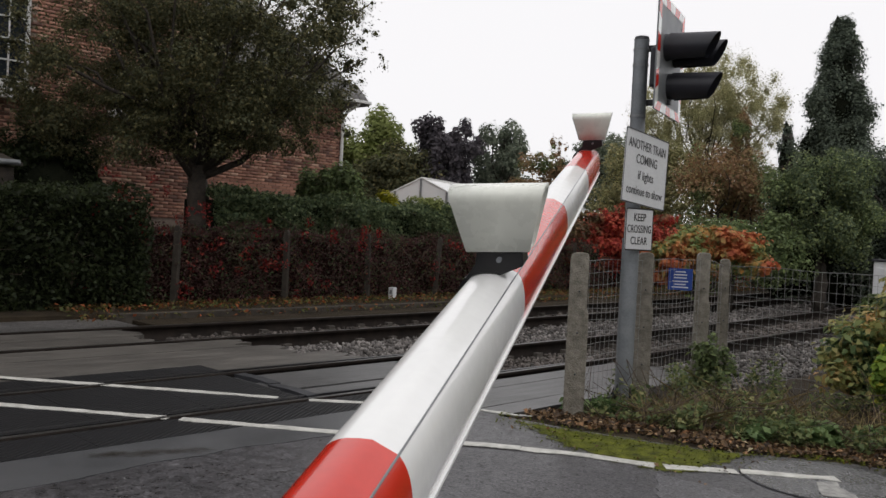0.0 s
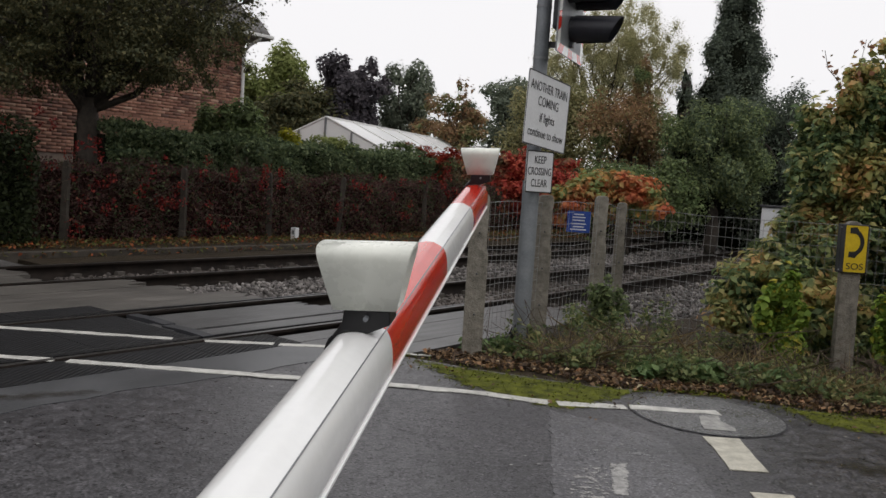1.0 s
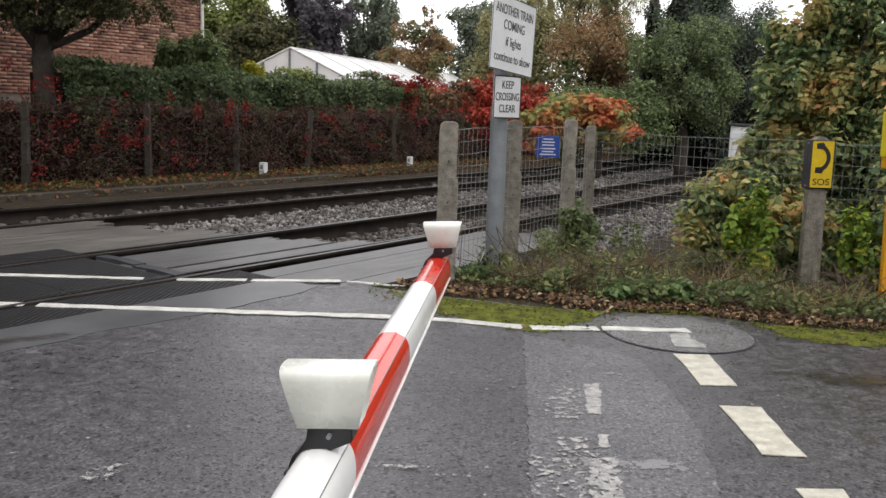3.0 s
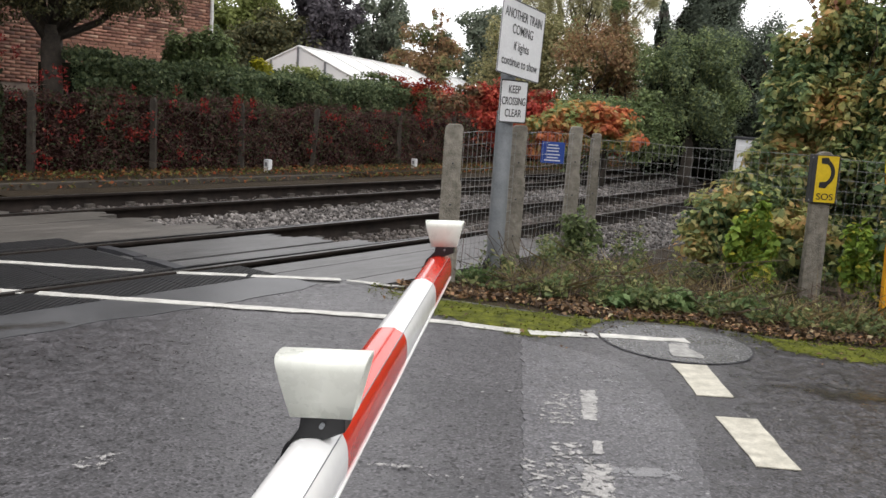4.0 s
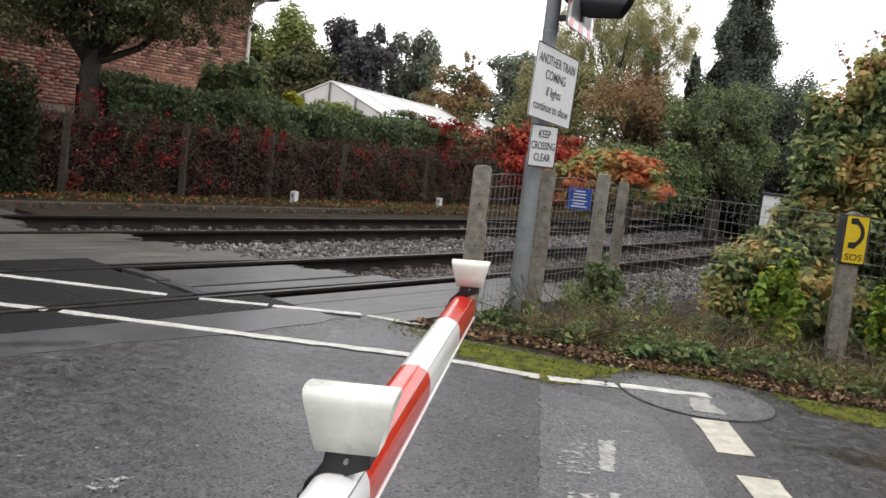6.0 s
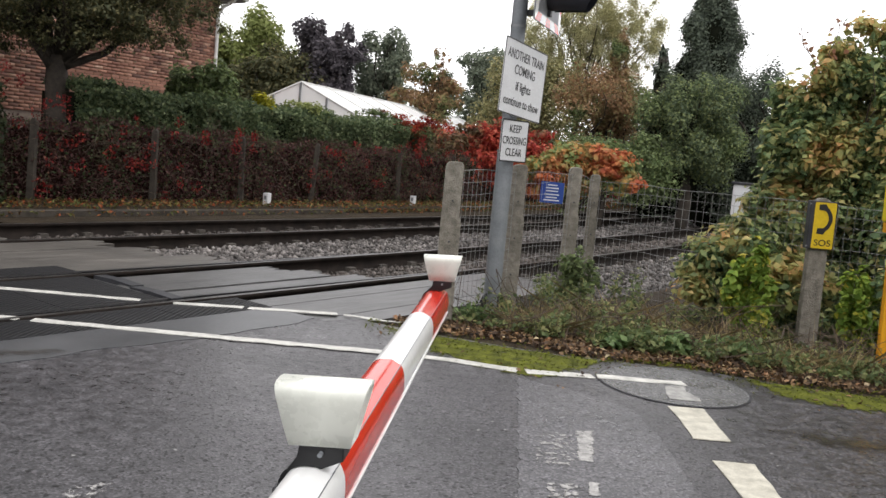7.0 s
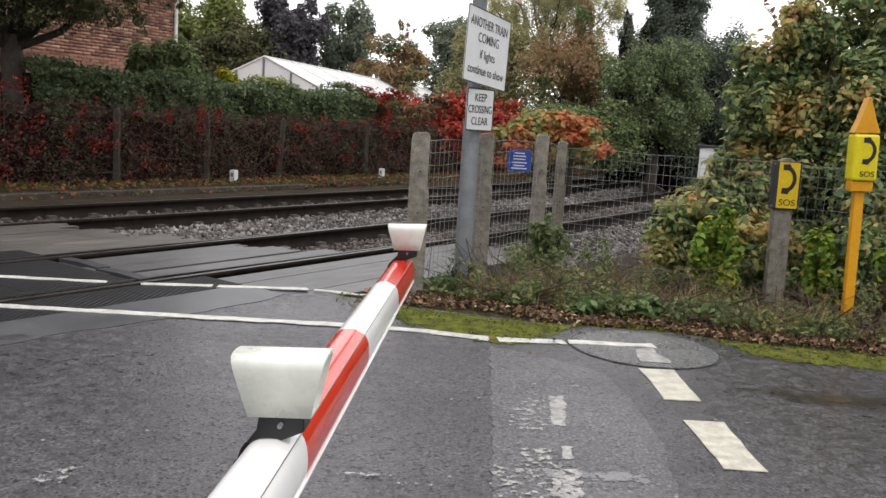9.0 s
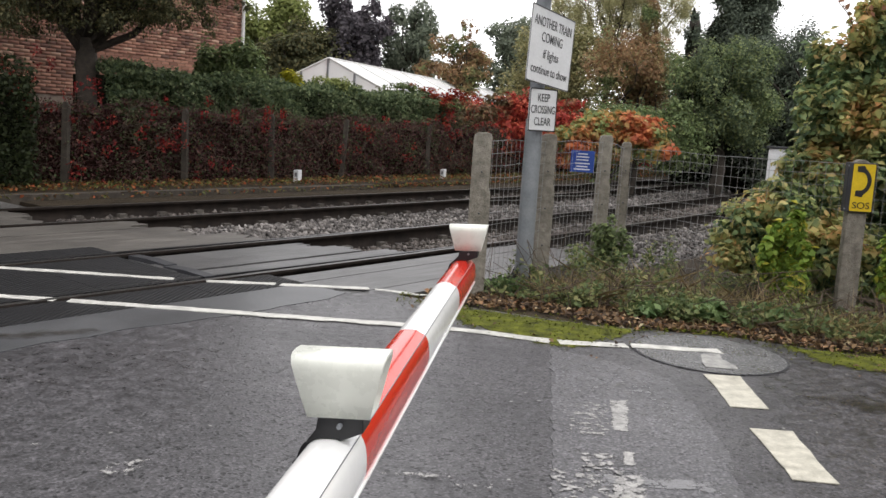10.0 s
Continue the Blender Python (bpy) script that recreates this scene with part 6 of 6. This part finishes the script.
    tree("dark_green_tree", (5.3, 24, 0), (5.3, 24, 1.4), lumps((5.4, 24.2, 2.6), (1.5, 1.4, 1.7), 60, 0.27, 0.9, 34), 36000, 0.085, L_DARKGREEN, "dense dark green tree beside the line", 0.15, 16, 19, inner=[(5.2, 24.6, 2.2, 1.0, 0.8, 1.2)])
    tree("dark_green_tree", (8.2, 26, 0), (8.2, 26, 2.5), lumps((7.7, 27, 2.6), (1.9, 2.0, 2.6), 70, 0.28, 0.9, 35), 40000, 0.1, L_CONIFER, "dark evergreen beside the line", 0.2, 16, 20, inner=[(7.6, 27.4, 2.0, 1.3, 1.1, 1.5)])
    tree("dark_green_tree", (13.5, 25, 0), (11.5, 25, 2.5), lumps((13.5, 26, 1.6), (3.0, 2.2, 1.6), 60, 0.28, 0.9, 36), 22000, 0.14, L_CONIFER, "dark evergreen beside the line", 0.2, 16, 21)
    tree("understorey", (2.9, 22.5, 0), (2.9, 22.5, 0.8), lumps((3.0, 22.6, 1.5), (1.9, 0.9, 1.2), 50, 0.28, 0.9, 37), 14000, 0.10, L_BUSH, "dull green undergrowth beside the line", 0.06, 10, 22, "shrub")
    # its dark lumps paint the shaded hollow under the evergreens
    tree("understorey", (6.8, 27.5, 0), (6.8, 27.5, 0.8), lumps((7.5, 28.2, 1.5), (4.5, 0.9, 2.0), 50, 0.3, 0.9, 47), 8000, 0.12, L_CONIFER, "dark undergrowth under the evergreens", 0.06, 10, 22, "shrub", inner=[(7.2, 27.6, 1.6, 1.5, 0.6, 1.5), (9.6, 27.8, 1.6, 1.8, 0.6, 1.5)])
    tree("sumac", (1.35, 14.6, 0), (1.35, 14.6, 0.7), lumps((1.45, 14.6, 1.25), (1.15, 0.5, 0.5), 50, 0.22, 1.0, 39), 6500, 0.10, L_SUMAC, "orange and green sumac beyond the fence", 0.04, 20, 23, "shrub")
    tree("sumac", (0.2, 17.5, 0), (0.2, 17.5, 0.7), lumps((0.25, 17.5, 1.55), (1.2, 0.6, 0.62), 60, 0.24, 1.0, 40), 8000, 0.10, L_RED, "scarlet sumac beyond the fence", 0.04, 16, 24, "shrub")
    tree("understorey", (5.3, 18.7, -0.1), (5.3, 18.7, 0.3), lumps((5.4, 18.6, 0.45), (0.7, 0.3, 0.45), 24, 0.3, 0.9, 48), 3500, 0.08, L_BUSH, "green undergrowth before the white cabinet", 0.03, 8, 49, "shrub")
    # distant woods close the view
    b = []
    g = np.random.default_rng(50)
    for i in range(150):
        x = g.uniform(-60, 60)
        b.append((x, 62 + g.uniform(-4, 4) - abs(x) * 0.25, g.uniform(0, 3.4), 3.2, 2.4, 2.2))
    pts, d = cloud_points(b, 42000)
    tagged(link("far_wood", leaf_mesh("far_wood", pts, 0.34, outward=d), L_GREYGREEN), "distant hedgerow trees", "wood", kind="stuff")


def build_backdrop():
    """Plain dark tree belt that closes the place behind the road."""
    for name, size, x, y in (("wall_south", (120, 3, 9), 0, -22), ("wall_east", (3, 60, 7), 55, 4), ("wall_west", (3, 60, 7), -62, -4)):
        ob = part(name, box(size, Matrix.Translation((x, y, size[2] / 2 - 0.3)), 0.4), CORE)
        tagged(ob, "plain dark tree belt beyond the road", "tree belt", kind="structure")


def build_right_plants():
    b = lumps((4.05, 9.2, 1.5), (1.15, 0.8, 1.3), 90, 0.24, 1.0, 60) + lumps((5.4, 8.8, 1.7), (1.6, 0.9, 1.6), 90, 0.22, 1.0, 61) + lumps((2.75, 8.9, 0.45), (0.8, 0.5, 0.5), 50, 0.28, 1.0, 62) + lumps((4.2, 8.7, 0.7), (1.6, 0.5, 0.8), 60, 0.24, 1.0, 63) + lumps((3.2, 8.95, 0.85), (0.5, 0.4, 0.5), 30, 0.3, 1.0, 64) + lumps((2.8, 8.9, 0.72), (0.5, 0.4, 0.42), 30, 0.3, 1.0, 65) + lumps((5.2, 8.7, 1.9), (1.2, 0.8, 1.25), 60, 0.24, 1.0, 68) + lumps((5.9, 8.8, 2.5), (1.3, 0.8, 0.8), 60, 0.24, 1.0, 69) + lumps((3.5, 9.2, 1.75), (0.5, 0.5, 0.6), 40, 0.26, 1.0, 78) + lumps((5.0, 8.8, 2.85), (1.2, 0.7, 0.6), 50, 0.26, 1.0, 79) + lumps((3.0, 8.2, 0.35), (0.6, 0.25, 0.42), 36, 0.28, 1.0, 81) + lumps((4.0, 7.85, 0.4), (0.7, 0.25, 0.48), 36, 0.28, 1.0, 82) + lumps((3.35, 9.1, 2.2), (0.6, 0.5, 0.7), 50, 0.24, 1.0, 83) + lumps((3.05, 9.0, 1.45), (0.5, 0.4, 0.5), 36, 0.26, 1.0, 84) + lumps((4.0, 9.0, 2.65), (0.9, 0.6, 0.5), 50, 0.22, 1.0, 85) + lumps((6.0, 8.9, 3.2), (1.4, 0.8, 0.7), 60, 0.22, 1.0, 86) + lumps((2.45, 9.0, 0.5), (0.45, 0.35, 0.4), 30, 0.26, 1.0, 87)
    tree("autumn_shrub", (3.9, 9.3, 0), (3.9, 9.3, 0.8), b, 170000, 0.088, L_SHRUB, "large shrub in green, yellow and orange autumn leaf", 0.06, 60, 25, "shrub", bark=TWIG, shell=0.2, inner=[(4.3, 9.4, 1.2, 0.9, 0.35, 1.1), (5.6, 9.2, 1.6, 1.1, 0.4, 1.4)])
    # sprays that stand out of its top
    g = np.random.default_rng(66)
    root = group_root("autumn_shoots", Matrix.Translation((3.9, 9.0, 2.35)))
    pts = []
    for i in range(16):
        bm = bmesh.new()
        x = g.uniform(-0.8, 2.2)
        p = Vector((x, g.uniform(-0.2, 0.3), 0.1))
        q = p + Vector((g.normal() * 0.18 - 0.1, g.normal() * 0.1, g.uniform(0.45, 0.95)))
        limb(bm, p, q, 0.006, 0.003, g, 0.06, 4)
        part("shoot", bm, TWIG, root)
        for k in range(14):
            t = 0.3 + 0.7 * g.random()
            pts.append(tuple(p.lerp(q, t) + Vector(g.normal(size=3)) * 0.04))
    link("foliage", leaf_mesh("foliage", np.array(pts), 0.065, droop=0.4), L_SHOOT, root)
    tagged(root, "tall thin shoots with pinkish brown leaves", "shoots")
    # bindweed with fresh green leaves on the netting
    for x, y, z, rx, rz, cnt, s in ((2.42, 7.85, 0.44, 0.25, 0.46, 3000, 70), (3.38, 7.8, 0.40, 0.2, 0.44, 1600, 71), (4.15, 7.5, 0.5, 0.5, 0.55, 3200, 72)):
        tree("climbing_bindweed", (x, y + 0.05, 0), (x, y + 0.05, 0.5), lumps((x, y, z), (rx, 0.14, rz), 30, 0.3, 0.9, s), cnt, 0.08, L_FRESH, "fresh green climbing leaves turning yellow on the netting", 0.012, 10, s, "climber", bark=TWIG, shell=0.2)
    tree("fence_weed", (0.98, 9.0, 0), (0.98, 9.0, 0.2), lumps((1.0, 8.95, 0.32), (0.2, 0.2, 0.32), 20, 0.35, 0.9, 75), 1100, 0.06, L_BUSH, "green weed at the foot of a fence post", 0.01, 8, 75, "weed", bark=TWIG)
    # arching stems and grass along the verge
    k = 15000
    x = RNG.uniform(-0.7, 6.5, k)
    lo = np.interp(x, [-0.7, 0.0, 0.7, 1.7, 3.0, 6.5], [7.25, 6.95, 6.72, 6.62, 6.3, 6.0])
    y = lo - 0.1 + np.abs(RNG.normal(size=k)) * 0.8 + 0.08 * np.sin(x * 5)
    keep = (y < np.interp(x, [-0.7, 0.0, 2.2, 6.5], [7.3, 7.7, 10.5, 11]))
    z = RNG.random(k) * 0.03
    tagged(link("leaf_litter", leaf_mesh("leaf_litter", np.c_[x, y, z + 0.0][keep], 0.047, flat=0.5), L_LITTER), "fallen brown leaves along the verge", "leaf litter", kind="stuff")
    b = []
    for _ in range(150):
        x0 = RNG.choice([0.15, 0.6, 1.0, 1.35, 1.8, 2.3, 2.9, 3.6, 4.3]) + RNG.normal() * 0.13
        y0 = np.interp(x0, [0.0, 0.7, 1.7, 3.0, 6.5], [7.2, 6.95, 6.75, 6.45, 6.15]) + abs(RNG.normal()) * (0.5 if RNG.random() < 0.6 else 1.2)
        hh = RNG.uniform(0.04, 0.17) * (1.4 if y0 > 7.4 else 0.9)
        b.append((x0, y0, hh * 0.7, 0.13, 0.12, hh))
    pts, d = cloud_points(b, 9500, shell=0.3)
    tagged(link("verge_plants", leaf_mesh("verge_plants", pts, 0.05, flat=0.3), L_GROUND), "low green weeds and brambles on the verge", "weeds", kind="stuff")
    b = [(RNG.uniform(1.1, 2.3), RNG.uniform(6.85, 7.25), RNG.uniform(0.03, 0.12), 0.10, 0.10, 0.06) for _ in range(26)] + [(0.1 + RNG.normal() * 0.2, 7.55, 0.06, 0.1, 0.1, 0.08) for _ in range(6)]
    pts, d = cloud_points(b, 1500, shell=0.2)
    tagged(link("dock_leaves", leaf_mesh("dock_leaves", pts, 0.085, flat=0.3), L_DOCK), "broad green weed leaves at the verge edge", "weeds", kind="stuff")
    # grass blades
    kk = 2600
    x = RNG.uniform(0.3, 3.2, kk)
    y = np.interp(x, [0.0, 0.7, 1.7, 3.2], [7.25, 7.05, 6.85, 6.6]) + RNG.random(kk) ** 0.7 * np.interp(x, [0.3, 1.0, 1.8, 2.2, 3.2], [0.6, 1.6, 1.5, 0.8, 0.5])
    base = np.c_[x, y, np.zeros(kk)]
    hgt = RNG.uniform(0.04, 0.17, (kk, 1)) * (1 + 1.3 * (np.sin(x * 4.1) * np.sin(y * 5.3 + 1) > 0.25))[:, None]
    lean = np.c_[RNG.normal(size=(kk, 2)) * 1.0, np.ones(kk)]
    tip = base + lean * hgt
    side = np.c_[RNG.normal(size=(kk, 2)), np.zeros(kk)]
    side = unit(side) * 0.0032
    mid = base + lean * hgt * 0.55 + np.array((0, 0, 0.02))
    v = np.stack([base - side, base + side, mid + side * 0.8, tip, mid - side * 0.8], 1).reshape(-1, 3)
    tagged(link("verge_grass", fast_mesh("verge_grass", v, np.arange(5 * kk).reshape(kk, 5)), L_GRASS), "dry yellowing grass on the verge", "grass", kind="stuff")
    bm = bmesh.new()
    g = np.random.default_rng(81)
    for _ in range(260):
        p = Vector((g.uniform(0.0, 3.6), 0, 0))
        p.y = float(np.interp(p.x, [0.0, 1.7, 3.6], [7.25, 6.95, 6.6])) + abs(g.normal()) * 0.5
        q = p + Vector((g.normal() * 0.3, g.normal() * 0.2, g.uniform(0.05, 0.3)))
        limb(bm, p, q, 0.005, 0.002, g, 0.25, 4)
    tagged(part("bramble_stems", bm, TWIG), "thin bare bramble stems on the verge", "brambles", kind="stuff")
    # white cabinet beside the line
    c = group_root("lineside_cabinet", Matrix.Translation((5.65, 19.3, -0.1)) @ Matrix.Rotation(radians(-28), 4, "Z"))
    body = part("cabinet_body", box((0.6, 0.5, 1.45), Matrix.Translation((0, 0, 0.725)), 0.02), SIGN_WHITE, c)
    part("cabinet_roof", box((0.68, 0.58, 0.05), Matrix.Translation((0, 0, 1.475)), 0.01), DARK_STEEL, c)
    part("door", box((0.26, 0.02, 1.2), Matrix.Translation((-0.14, -0.255, 0.72)), 0.006), SIGN_WHITE, c)
    part("door", box((0.26, 0.02, 1.2), Matrix.Translation((0.14, -0.255, 0.72)), 0.006), SIGN_WHITE, c)
    tagged(c, "white lineside equipment cabinet among the bushes", "cabinet")


def motions(boom):
    walk(boom, [(t, pose(*HINGE, a, 0, sway) @ pose(0, 0, 0, 0, -2.9, 0)) for t, a, sway in BOOM_ROWS])


build_ground()
build_crossing()
build_markings()
build_moss()
boom = build_boom()
build_signal_post()
build_near_fence()
build_sos()
build_house()
build_greenhouse()
build_far_boundary()
build_trees()
build_right_plants()
build_backdrop()
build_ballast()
motions(boom)
